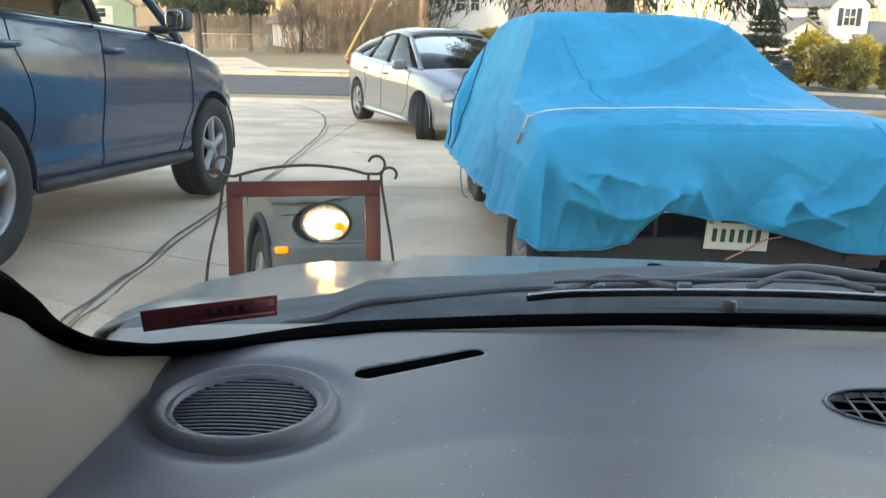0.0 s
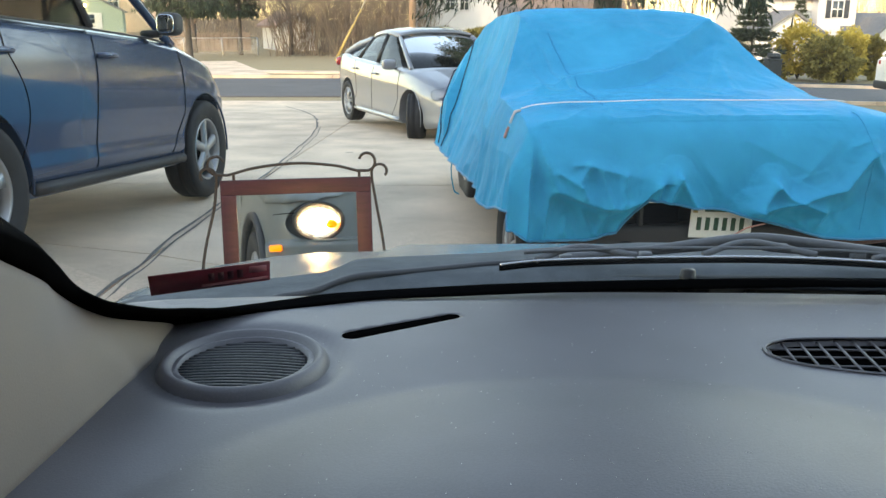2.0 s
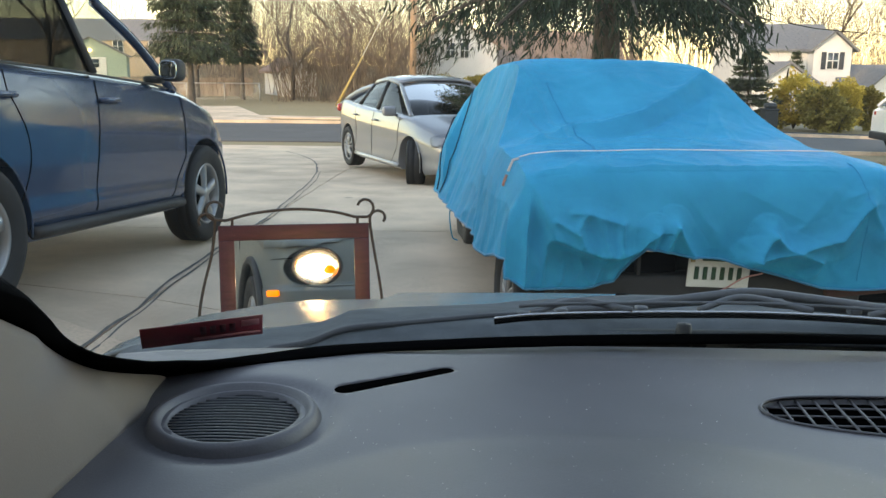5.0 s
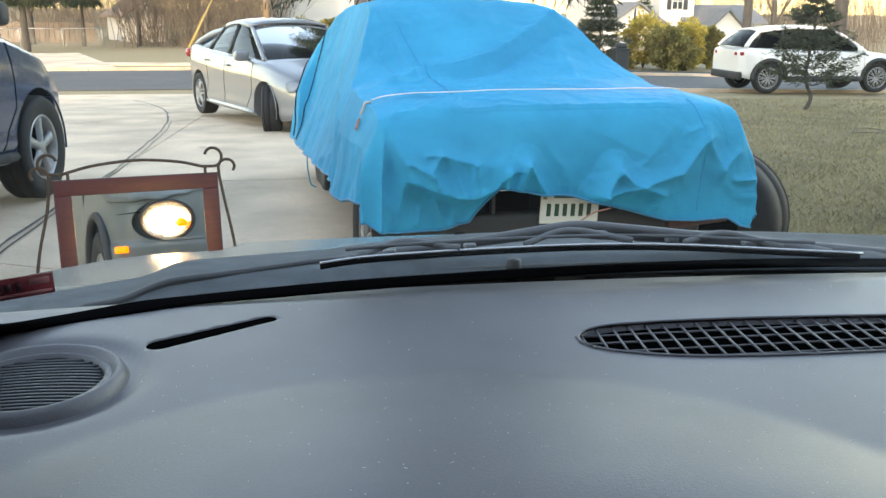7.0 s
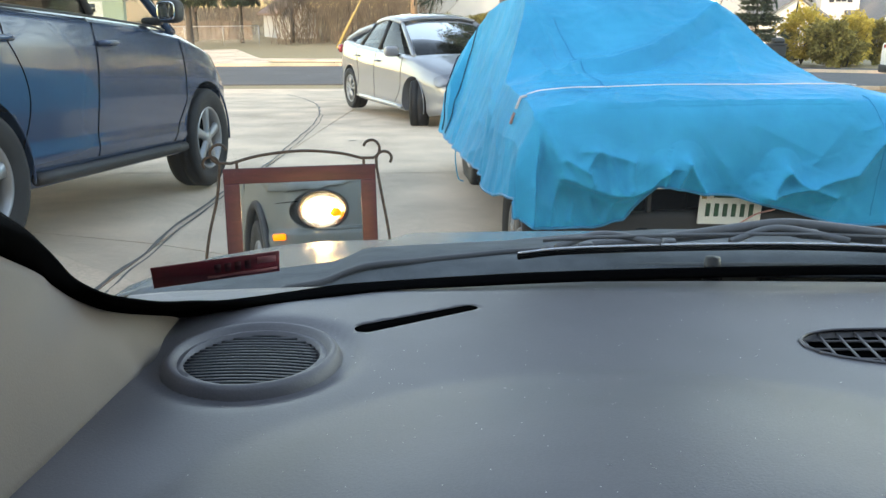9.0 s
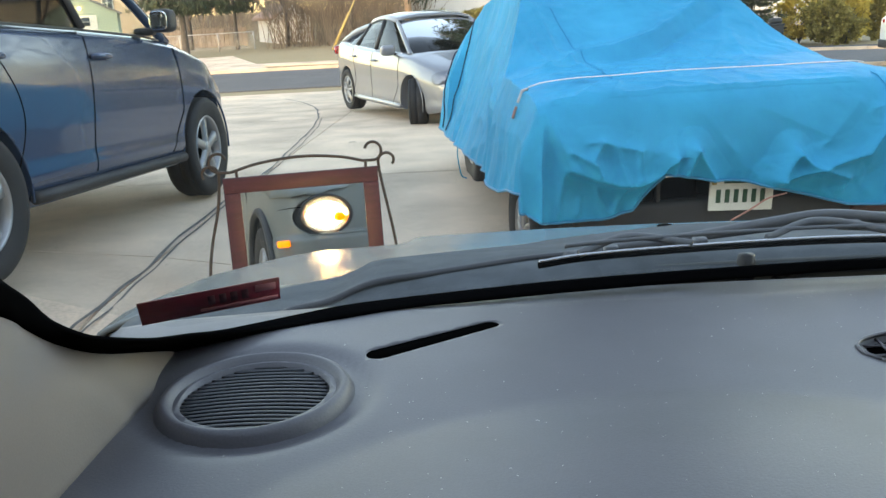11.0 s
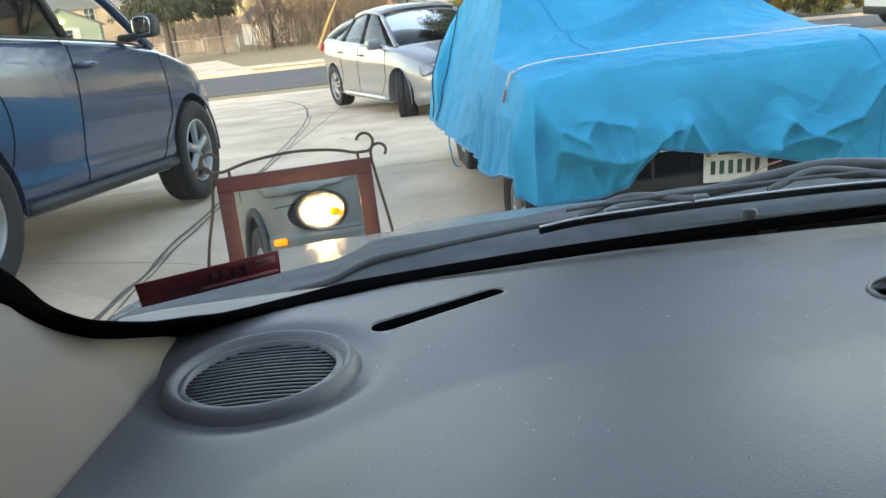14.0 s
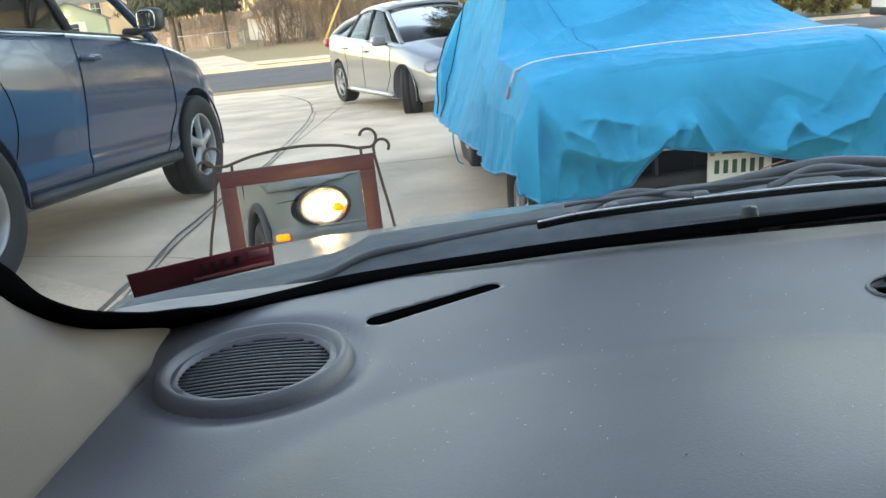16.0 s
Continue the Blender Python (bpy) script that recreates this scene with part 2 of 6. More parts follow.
def box(sx, sy, sz, at=(0, 0, 0), bevel=0.01, rot=(0, 0, 0), bm=None):
    bm = bm or bmesh.new()
    g = bmesh.ops.create_cube(bm, size=1)["verts"]
    bmesh.ops.scale(bm, vec=(sx, sy, sz), verts=g)
    if bevel:
        es = list({e for v in g for e in v.link_edges})
        r = bmesh.ops.bevel(bm, geom=es, offset=min(bevel, 0.45 * min(sx, sy, sz)), segments=2, affect="EDGES", profile=0.6)
        g = list({v for f in r["faces"] for v in f.verts} | {v for v in g if v.is_valid})
    bmesh.ops.transform(bm, matrix=pose(*at, *rot), verts=g)
    return bm


def lathe(profile, n=32, bm=None, axis="x"):
    """profile: (radius, offset along the axis)."""
    bm = bm or bmesh.new()
    rings = []
    for r, h in profile:
        ring = []
        for i in range(n):
            a = 2 * math.pi * i / n
            c = (h, r * math.cos(a), r * math.sin(a)) if axis == "x" else (r * math.cos(a), r * math.sin(a), h)
            ring.append(bm.verts.new(c))
        rings.append(ring)
    for a, b in zip(rings, rings[1:]):
        for i in range(n):
            bm.faces.new((a[i], a[(i + 1) % n], b[(i + 1) % n], b[i]))
    bmesh.ops.recalc_face_normals(bm, faces=bm.faces)
    return bm


def tube(points, radius, n=8, bm=None, taper=None):
    bm = bm or bmesh.new()
    pts = [Vector(p) for p in points]
    rings = []
    for i, p in enumerate(pts):
        d = (pts[min(i + 1, len(pts) - 1)] - pts[max(i - 1, 0)]).normalized()
        u = d.cross(Vector((0.31, 0.22, 0.93))).normalized()
        v = d.cross(u)
        r = radius * (1 + (taper - 1) * i / (len(pts) - 1)) if taper is not None else radius
        rings.append([bm.verts.new(p + r * (math.cos(2 * math.pi * k / n) * u + math.sin(2 * math.pi * k / n) * v)) for k in range(n)])
    for a, b in zip(rings, rings[1:]):
        for k in range(n):
            bm.faces.new((a[k], a[(k + 1) % n], b[(k + 1) % n], b[k]))
    bm.faces.new(rings[0][::-1])
    bm.faces.new(rings[-1])
    return bm


def smooth_line(points, steps=8):
    """A Catmull-Rom line through the points."""
    p = [Vector(q) for q in points]
    p = [2 * p[0] - p[1]] + p + [2 * p[-1] - p[-2]]
    out = []
    for i in range(1, len(p) - 2):
        for k in range(steps):
            t = k / steps
            out.append(0.5 * (2 * p[i] + (p[i + 1] - p[i - 1]) * t + (2 * p[i - 1] - 5 * p[i] + 4 * p[i + 1] - p[i + 2]) * t * t + (3 * p[i] - p[i - 1] - 3 * p[i + 1] + p[i + 2]) * t ** 3))
    return out + [p[-2]]


def sheet(fn, us, vs):
    """Vertices and faces of a surface fn(u, v)."""
    verts = [fn(u, v) for v in vs for u in us]
    n = len(us)
    faces = [(j * n + i, j * n + i + 1, (j + 1) * n + i + 1, (j + 1) * n + i) for j in range(len(vs) - 1) for i in range(n - 1)]
    return verts, faces


def panel(corners, thick=0.006, cuts=1, bulge=0.0):
    """A thin solid pane through four corners, bulged along its normal."""
    a, b, c, d = (Vector(p) for p in corners)
    nrm = (b - a).cross(d - a).normalized()
    bm = bmesh.new()
    n = cuts + 1
    grid = {}
    for s in (0, 1) if thick else (1,):
        for i in range(n + 1):
            for j in range(n + 1):
                u, v = i / n, j / n
                p = (a * (1 - u) + b * u) * (1 - v) + (d * (1 - u) + c * u) * v
                p = p + nrm * (bulge * 4 * (u * (1 - u) + v * (1 - v)) * 0.5 + (thick if s else 0))
                grid[s, i, j] = bm.verts.new(p)
    for i in range(n):
        for j in range(n):
            bm.faces.new([grid[1, i, j], grid[1, i + 1, j], grid[1, i + 1, j + 1], grid[1, i, j + 1]])
            if thick:
                bm.faces.new([grid[0, i, j], grid[0, i, j + 1], grid[0, i + 1, j + 1], grid[0, i + 1, j]])
    if not thick:
        return bm
    for i in range(n):
        bm.faces.new([grid[0, i, 0], grid[0, i + 1, 0], grid[1, i + 1, 0], grid[1, i, 0]])
        bm.faces.new([grid[0, i + 1, n], grid[0, i, n], grid[1, i, n], grid[1, i + 1, n]])
        bm.faces.new([grid[0, 0, i + 1], grid[0, 0, i], grid[1, 0, i], grid[1, 0, i + 1]])
        bm.faces.new([grid[0, n, i], grid[0, n, i + 1], grid[1, n, i + 1], grid[1, n, i]])
    return bm


def carve(ob, cutters):
    """Cut the solid cutters out of the solid ob, for good."""
    for c in cutters:
        mod = ob.modifiers.new("cut", "BOOLEAN")
        mod.object, mod.operation, mod.solver = c, "DIFFERENCE", "EXACT"
        dg = bpy.context.evaluated_depsgraph_get()
        dg.update()
        me = bpy.data.meshes.new_from_object(ob.evaluated_get(dg))
        ob.modifiers.clear()
        ob.data = me
        bpy.data.objects.remove(c)


def lerp(x, xs, ys):
    return float(np.interp(x, xs, ys))


# ---- ground ----
def land(x, y):
    a = lerp(y, (-30, 2.5, 6.4, 13, 20, 28, 38, 60, 400), (0, 0, 0.15, -0.08, -0.38, -0.43, -0.25, -0.2, 1.0))
    a += 0.28 * min(max((-1.0 - x) / 0.8, 0), 1) * lerp(y, (0.5, 3.2, 4.6, 6.4), (0, 1, 0.6, 0))
    return a - 0.0009 * min(max(x, 0), 25) * min(max(y - 4, 0), 60)


xs = [-400, -250, -150, -100, -70] + [float(v) for v in np.arange(-50, 50.1, 1.0)] + [70, 100, 150, 250, 400]
ys = [-300, -150, -60, -30] + [float(v) for v in np.arange(-20, 60.1, 1.0)] + [75, 100, 150, 250, 400, 700]
v, f = sheet(lambda x, y: (x, y, land(x, y) - 0.03), xs, ys)
tagged(raw("ground", v, f, GRASS), "dry winter lawn, patchy brown and green", "lawn", kind="structure")


def slab(name, corners, top, material, parent=None, label="", step=1.0):
    """A paved slab over a quadrilateral of the plan, following the land."""
    a, b, c, d = (Vector((*p, 0)) for p in corners)
    nu = max(1, round(max((b - a).length, (c - d).length) / step))
    nv = max(1, round(max((d - a).length, (c - b).length) / step))

    def fn(u, w):
        p = (a * (1 - u) + b * u) * (1 - w) + (d * (1 - u) + c * u) * w
        return (p.x, p.y, land(p.x, p.y) + top)
    v, f = sheet(fn, [i / nu for i in range(nu + 1)], [i / nv for i in range(nv + 1)])
    n = len(v)
    v = v + [(p[0], p[1], p[2] - 0.12) for p in v]
    w = nu + 1
    edge = [i for i in range(w)] + [j * w + nu for j in range(1, nv + 1)] + [nv * w + i for i in range(nu - 1, -1, -1)] + [j * w for j in range(nv - 1, 0, -1)]
    f = f + [(p, edge[(k + 1) % len(edge)], edge[(k + 1) % len(edge)] + n, p + n)[::-1] for k, p in enumerate(edge)]
    return raw(name, v, f, material, parent, label, smooth=False)


street = slab("road", [(-60, 20.2), (45, 23.2), (45, 29.8), (-60, 28.2)], 0.0, ASPHALT, step=2.0)
tagged(street, "grey asphalt residential street", "street", kind="structure")

# driveway slabs, cut by their joints
driveway = thing("driveway", pose(0, 0, 0), "tan weathered concrete driveway with cracks and sealed joints", "driveway", kind="structure")
ROWS_Y = (-8, -4.4, -1.2, 1.7, 4.34, 6.82, 9.6, 12.36, 16.4)
LEFT = -9.0
for ya, yb in zip(ROWS_Y, ROWS_Y[1:]):
    for xa, xb in ((LEFT, -5.3), (-5.3, -1.475), (-1.475, 1.35), (1.35, 3.4 if ya < 9 else 2.6)):
        g = 0.006
        slab("slab", [(xa + g, ya + g), (xb - g, ya + g), (xb - g, yb - g), (xa + g, yb - g)], 0.0, CONCRETE, driveway, step=0.8)
slab("apron", [(LEFT, 16.41), (2.6, 16.41), (4.5, 20.55), (-11, 20.3)], 0.001, CONCRETE, driveway, step=0.8)


def ribbon(name, pts, width, material, parent, lift=0.006, wob=0.006, label=""):
    line = smooth_line([(x, y, 0) for x, y in pts], 14)
    v, f = [], []
    for i, p in enumerate(line):
        d = (line[min(i + 1, len(line) - 1)] - line[max(i - 1, 0)]).normalized()
        s = Vector((-d.y, d.x, 0))
        w = width * (0.7 + 0.6 * noise.noise(p * 3.1))
        c = p + s * wob * noise.noise(p * 2.3 + Vector((7, 0, 0))) * 3
        for k in (-0.5, 0.5):
            q = c + s * w * k
            v.append((q.x, q.y, land(q.x, q.y) + lift))
    for i in range(len(line) - 1):
        f.append((2 * i, 2 * i + 1, 2 * i + 3, 2 * i + 2))
    return raw(name, v, f, material, parent, label)


ribbon("sealed_joint", [(-1.49, 2.4), (-1.49, 3.13), (-1.49, 3.56), (-1.48, 4.08), (-1.50, 4.8), (-1.50, 5.55), (-1.50, 6.35), (-1.49, 7.33), (-1.58, 8.97), (-1.67, 10.73), (-1.86, 12.72)], 0.026, TAR, driveway)
ribbon("sealed_joint", [(-1.44, 2.4), (-1.44, 3.17), (-1.44, 3.6), (-1.45, 4.12), (-1.46, 5.59), (-1.45, 7.36), (-1.61, 10.76), (-1.80, 12.6)], 0.016, TAR, driveway)
ribbon("sealed_joint", [(-1.85, 12.6), (-2.02, 13.6), (-2.26, 14.82), (-2.8, 16.6), (-3.44, 18.15)], 0.04, TAR, driveway)
ribbon("crack", [(-1.42, 4.22), (-1.3, 4.32), (-1.13, 4.48), (-0.7, 4.42), (0.2, 4.5)], 0.010, TAR, driveway)
ribbon("crack", [(-3.9, 12.32), (-3.13, 12.34), (-1.95, 12.39)], 0.02, TAR, driveway)
ribbon("crack", [(-0.5, 6.76), (-0.1, 6.80), (0.45, 6.88)], 0.014, TAR, driveway)
ribbon("patch", [(-0.98, 9.2), (-0.9, 9.22)], 0.06, TAR, driveway)


# ---- the car that the camera sits in ----
CX = 0.64


def base_y(x):
    return 0.525 - 0.24 * (x - CX) ** 2


def shield_y(x, z):
    return base_y(x) + 0.012 - (1.4 + 1.9 * min((x - CX) ** 2, 0.36)) * (z - 1.195)


suv = thing("parked_suv", pose(0, 0, 0), "grey-green compact SUV with a dark vinyl dashboard, seen from inside", "car")


def dash_z(x, y):
    z = 1.212 - 0.02 * max(0.0, (y - 0.42)) / 0.1
    d = math.hypot((x - 0.43) / 1.12, (y + 0.12)) - 0.335
    if d < 0:
        t = min(1.0, -d / 0.30)
        t = math.sqrt(t * t + 0.0016) - 0.04
        z += 0.038 * (1 - (1 - t) ** 2)
    e = max(0.0, -0.02 - y)
    z -= 0.9 * e * e
    r = math.hypot(x - 0.108, y - 0.240)
    z -= 0.007 * math.exp(-((r - 0.084) / 0.013) ** 2)
    return z


us = [-0.065 + 0.0075 * i for i in range(208)]
vs = [i / 95 for i in range(96)]
nu, nv = len(us), len(vs)
top = [(x, -0.2 + w * (base_y(x) + 0.2), dash_z(x, -0.2 + w * (base_y(x) + 0.2))) for w in vs for x in us]
low = [(x, y, 1.05) for x, y, z in top]
faces = [(j * nu + i, j * nu + i + 1, (j + 1) * nu + i + 1, (j + 1) * nu + i) for j in range(nv - 1) for i in range(nu - 1)]
N = len(top)
rim = list(range(nu)) + [j * nu + nu - 1 for j in range(1, nv)] + [(nv - 1) * nu + i for i in range(nu - 2, -1, -1)] + [j * nu for j in range(nv - 2, 0, -1)]
faces += [tuple(p + N for p in q[::-1]) for q in faces]
faces += [(p, rim[(k + 1) % len(rim)], rim[(k + 1) % len(rim)] + N, p + N)[::-1] for k, p in enumerate(rim)]
dash = raw("dashboard", top + low, faces, DASH, None, "dusty charcoal vinyl dashboard top")


def prism(outline, z0, z1):
    bm = bmesh.new()
    lo, hi = [bm.verts.new((x, y, z0)) for x, y in outline], [bm.verts.new((x, y, z1)) for x, y in outline]
    bm.faces.new(lo[::-1])
    bm.faces.new(hi)
    n = len(lo)
    for i in range(n):
        bm.faces.new((lo[i], lo[(i + 1) % n], hi[(i + 1) % n], hi[i]))
    return bm


def stadium(a, b, r0, r1, n=10):
    a, b = Vector(a), Vector(b)
    d = (b - a).normalized()
    ang = math.atan2(d.y, d.x)
    out = []
    for c, r, s in ((b, r1, -90), (a, r0, 90)):
        for i in range(n + 1):
            t = ang + radians(s + 180 * i / n)
            out.append((c.x + r * math.cos(t), c.y + r * math.sin(t)))
    return out


SLOT = stadium((0.203, 0.311), (0.302, 0.370), 0.0125, 0.0095)


def vent_outline(grow=0.0):
    line = smooth_line([(0.606, 0.268, 0), (0.609, 0.284, 0), (0.624, 0.299, 0), (0.66, 0.309, 0), (0.76, 0.311, 0), (0.90, 0.303, 0), (1.02, 0.290, 0), (1.08, 0.272, 0), (1.09, 0.243, 0), (1.05, 0.212, 0), (0.94, 0.207, 0), (0.80, 0.209, 0), (0.70, 0.218, 0), (0.640, 0.236, 0), (0.614, 0.252, 0)], 6)
    c = Vector((0.85, 0.26, 0))
    return [(p.x + grow * (1 if p.x > c.x else -1), p.y + grow * (1 if p.y > c.y else -1)) for p in line][::-1]


circle = [(0.108 + 0.060 * math.cos(a), 0.240 + 0.060 * math.sin(a)) for a in [2 * math.pi * i / 64 for i in range(64)]]
cuts = [link("cut", prism(o, z, 1.4), VOID) for o, z in ((SLOT, 1.12), (vent_outline(), 1.12), (circle, 1.13))]
carve(dash, cuts)
dash.parent = suv

# speaker: rim, well, curved slats
speaker = new("speaker_grille")
speaker.parent = suv
tagged(speaker, "round black slatted speaker grille")
speaker.matrix_basis = pose(0.108, 0.240, 1.212)
part("rim", lathe([(0.0575, -0.014), (0.0585, -0.0055), (0.061, -0.0035), (0.0645, -0.0015), (0.0672, 0.0018), (0.0698, 0.0044), (0.0722, 0.0050), (0.0745, 0.0040), (0.0768, 0.0010), (0.0795, -0.0045), (0.083, -0.016)], 96, axis="z"), DASH, speaker)
bm = bmesh.new()
bmesh.ops.create_circle(bm, cap_ends=True, radius=0.060, segments=48)
bmesh.ops.translate(bm, vec=(0, 0, -0.014), verts=bm.verts)
part("well", bm, VOID, speaker)
for i in range(18):
    y = -0.055 + 0.0066 * i
    half = math.sqrt(max(0, 0.059 ** 2 - y * y))
    if half > 0.012:
        bm = tube([(half * k, y - 0.006 * (k * half / 0.055) ** 2 + 0.003, 0) for k in np.linspace(-1, 1, 15)], 0.002, 8)
        bmesh.ops.scale(bm, vec=(1, 1, 0.4), verts=bm.verts)
        bmesh.ops.translate(bm, vec=(0, 0, -0.0045), verts=bm.verts)
        part("slat", bm, SPEAKER, speaker)

# demister slot and windscreen vent, with black fills standing in for their inner shade
bm = prism([(x, y) for x, y in SLOT], 1.125, 1.2108)
part("slot_shade_fill", bm, VOID, suv)
vent = new("defroster_vent")
vent.parent = suv
tagged(vent, "long black defroster vent with slanted lattice bars")
part("vent_shade_fill", prism(vent_outline(-0.001), 1.12, 1.2045), VOID, vent)
o = vent_outline()
part("vent_rim", tube([(x, y, 1.2125) for x, y in o] + [(o[0][0], o[0][1], 1.2125)], 0.0018, 6), DASH, vent)


def span(x0, slope):
    """Where a slanted line crosses the vent."""
    hits = []
    for (ax, ay), (bx, by) in zip(o, o[1:] + o[:1]):
        ka, kb = ax - x0 - slope * (ay - 0.26), bx - x0 - slope * (by - 0.26)
        if ka * kb < 0:
            t = ka / (ka - kb)
            hits.append((ax + t * (bx - ax), ay + t * (by - ay)))
    return sorted(hits, key=lambda h: h[1])


for i in range(27):
    h = span(0.612 + 0.0182 * i, 0.07)
    if len(h) > 1:
        part("vent_bar", tube([(*h[0], 1.2085), (*h[-1], 1.2085)], 0.0013, 5), DASH, vent)
for yy in (0.228, 0.250, 0.272, 0.292):
    xs_in = [x for x in np.linspace(0.6, 1.1, 120) if len(span(x, 0.0)) > 1 and span(x, 0.0)[0][1] < yy < span(x, 0.0)[-1][1]]
    part("vent_bar", tube([(xs_in[0], yy, 1.207), (xs_in[-1], yy, 1.207)], 0.0013, 5), DASH, vent)

# black seal at the foot of the windscreen and round its corner
GLASS_EDGE = smooth_line([(0.012, -0.25, 1.5500), (0.008, -0.05, 1.4450), (0.001, 0.07, 1.3760), (-0.003, 0.11, 1.3490), (-0.01, 0.14, 1.3310), (-0.005, 0.157, 1.3090), (0.01, 0.17, 1.2930), (0.02, 0.192, 1.2810), (0.033, 0.226, 1.2660), (0.04, 0.252, 1.2570), (0.047, 0.28, 1.2480), (0.062, 0.337, 1.2290), (0.106, 0.403, 1.2148), (0.161, 0.423, 1.2171), (0.218, 0.443, 1.2155), (0.308, 0.461, 1.2158), (0.402, 0.478, 1.2155), (0.561, 0.496, 1.2151), (0.765, 0.51, 1.2146), (1, 0.5, 1.2150), (1.25, 0.452, 1.2150), (1.4, 0.4, 1.2125)], 6)
TRIM_EDGE = smooth_line([(-0.004, -0.25, 1.52), (-0.008, -0.05, 1.415), (-0.012, 0.07, 1.350), (-0.014, 0.12, 1.323), (-0.017, 0.14, 1.309), (-0.011, 0.164, 1.289), (-0.006, 0.197, 1.269), (0.004, 0.223, 1.256), (0.006, 0.276, 1.235), (0.010, 0.31, 1.222), (0.012, 0.331, 1.2135), (0.059, 0.357, 1.2135), (0.109, 0.381, 1.2135), (0.163, 0.401, 1.2135), (0.219, 0.421, 1.2135), (0.308, 0.439, 1.2120), (0.399, 0.456, 1.2110), (0.555, 0.474, 1.2110), (0.755, 0.488, 1.2110), (1.0, 0.476, 1.2115), (1.25, 0.428, 1.2115), (1.4, 0.376, 1.2115)], 6)
bm = bmesh.new()
rows = []
for a, b in zip(GLASS_EDGE, TRIM_EDGE):
    back = Vector((-0.004, 0.012, -0.002))
    rows.append([bm.verts.new(q) for q in (a, a.lerp(b, 0.5) + Vector((0.002, -0.003, 0.001)), b + Vector((0, 0.002, -0.001)), b + back, a + back)])
for a, b in zip(rows, rows[1:]):
    for k in range(5):
        bm.faces.new((a[k], a[(k + 1) % 5], b[(k + 1) % 5], b[k]))
bmesh.ops.recalc_face_normals(bm, faces=bm.faces)
part("windscreen_seal", bm, BLACK, suv, "black rubber windscreen seal")


# pillar trim: from the dashboard's end up to the seal
foot = smooth_line([(0.012, 0.345, 1.206), (0.015, 0.290, 1.206), (0.018, 0.250, 1.206), (0.0175, 0.220, 1.206), (0.0195, 0.195, 1.206), (0.017, 0.150, 1.206), (0.014, 0.100, 1.206), (0.010, 0.04, 1.206), (0.0, -0.06, 1.19), (-0.02, -0.22, 1.13)], 6)
head = [TRIM_EDGE[k].lerp(GLASS_EDGE[k], 0.2) + Vector((-0.001, 0.003, 0)) for k in range(54, -1, -1)]


def trim_at(u, k):
    a, b = foot[k], head[k]
    p = a.lerp(b, u)
    bow = 0.014 * math.sin(math.pi * u) * min(1, max(0, k - 6) / 14)
    return p + Vector((bow * 0.3, -bow, bow * 0.35))


v, f = sheet(trim_at, [i / 12 for i in range(13)], range(len(foot)))
pillar = raw("pillar_trim", v, f, TRIM, suv, "pale grey moulded windscreen pillar trim")
pillar.modifiers.new("thick", "SOLIDIFY").thickness = 0.004
v, f = sheet(lambda u, k: Vector((2 * CX - trim_at(u, k).x, trim_at(u, k).y, trim_at(u, k).z)), [i / 12 for i in range(13)], range(len(foot)))
raw("pillar_trim", v, f, TRIM, suv).modifiers.new("thick", "SOLIDIFY").thickness = 0.004

# cabin round the camera: roof, door tops, seats, rear
part("roof_lining", box(1.42, 2.1, 0.03, (CX, -1.24, 1.70), 0.01), HEADLINER, suv)
v, f = sheet(lambda u, y: (CX + u * 0.74, y, 1.765 - 0.04 * abs(u) ** 3 - 0.05 * max(0.0, y + 0.5) ** 2 - 0.03 * max(0.0, -y - 1.6) ** 2), [-1 + i / 8 for i in range(17)], [-2.3 + 0.1 * i for i in range(22)])
raw("roof", v, f, JEEP, suv, "grey-green painted roof").modifiers.new("thick", "SOLIDIFY").thickness = -0.025
for xx, s in ((-0.13, -1), (1.41, 1)):
    for y0, y1 in ((-0.12, -0.95), (-1.05, -1.62), (-1.72, -2.22)):
        part("side_window", panel([(xx, y1, 1.09), (xx, y0, 1.09), (xx - s * 0.04, min(y0, -0.25), 1.69), (xx - s * 0.04, y1, 1.69)], 0.005), CLEAR, suv)
    for y0 in (-1.0, -1.67, -2.27):
        part("body_pillar", box(0.05, 0.09, 0.64, (xx - s * 0.02, y0, 1.39), 0.02, (0, -s * 4, 0)), JEEP, suv)
    part("rear_lamp", box(0.12, 0.06, 0.26, (CX + s * 0.74, -2.40, 0.92), 0.02), TAIL, suv)
part("tailgate", box(1.5, 0.08, 0.72, (CX, -2.38, 0.76), 0.03), JEEP, suv)
part("rear_window", panel([(0.0, -2.36, 1.12), (1.28, -2.36, 1.12), (1.24, -2.29, 1.67), (0.04, -2.29, 1.67)], 0.006), CLEAR, suv)
part("rear_bumper", box(1.7, 0.16, 0.2, (CX, -2.42, 0.46), 0.05), PLASTIC, suv)
part("door_panel", box(0.05, 1.6, 0.66, (-0.06, -1.02, 0.91), 0.02), TRIM, suv)
part("door_panel", box(0.05, 1.6, 0.55, (1.36, -0.9, 0.92), 0.02), TRIM, suv)
part("rear_panel", box(1.4, 0.05, 0.8, (CX, -2.3, 0.8), 0.02), TRIM, suv)
for xx in (-0.06, 1.36):
    part("door_pillar", box(0.05, 0.12, 0.6, (xx, -1.0, 1.43), 0.02), TRIM, suv)
    part("rear_pillar", box(0.06, 0.3, 0.6, (xx, -2.15, 1.43), 0.02), TRIM, suv)
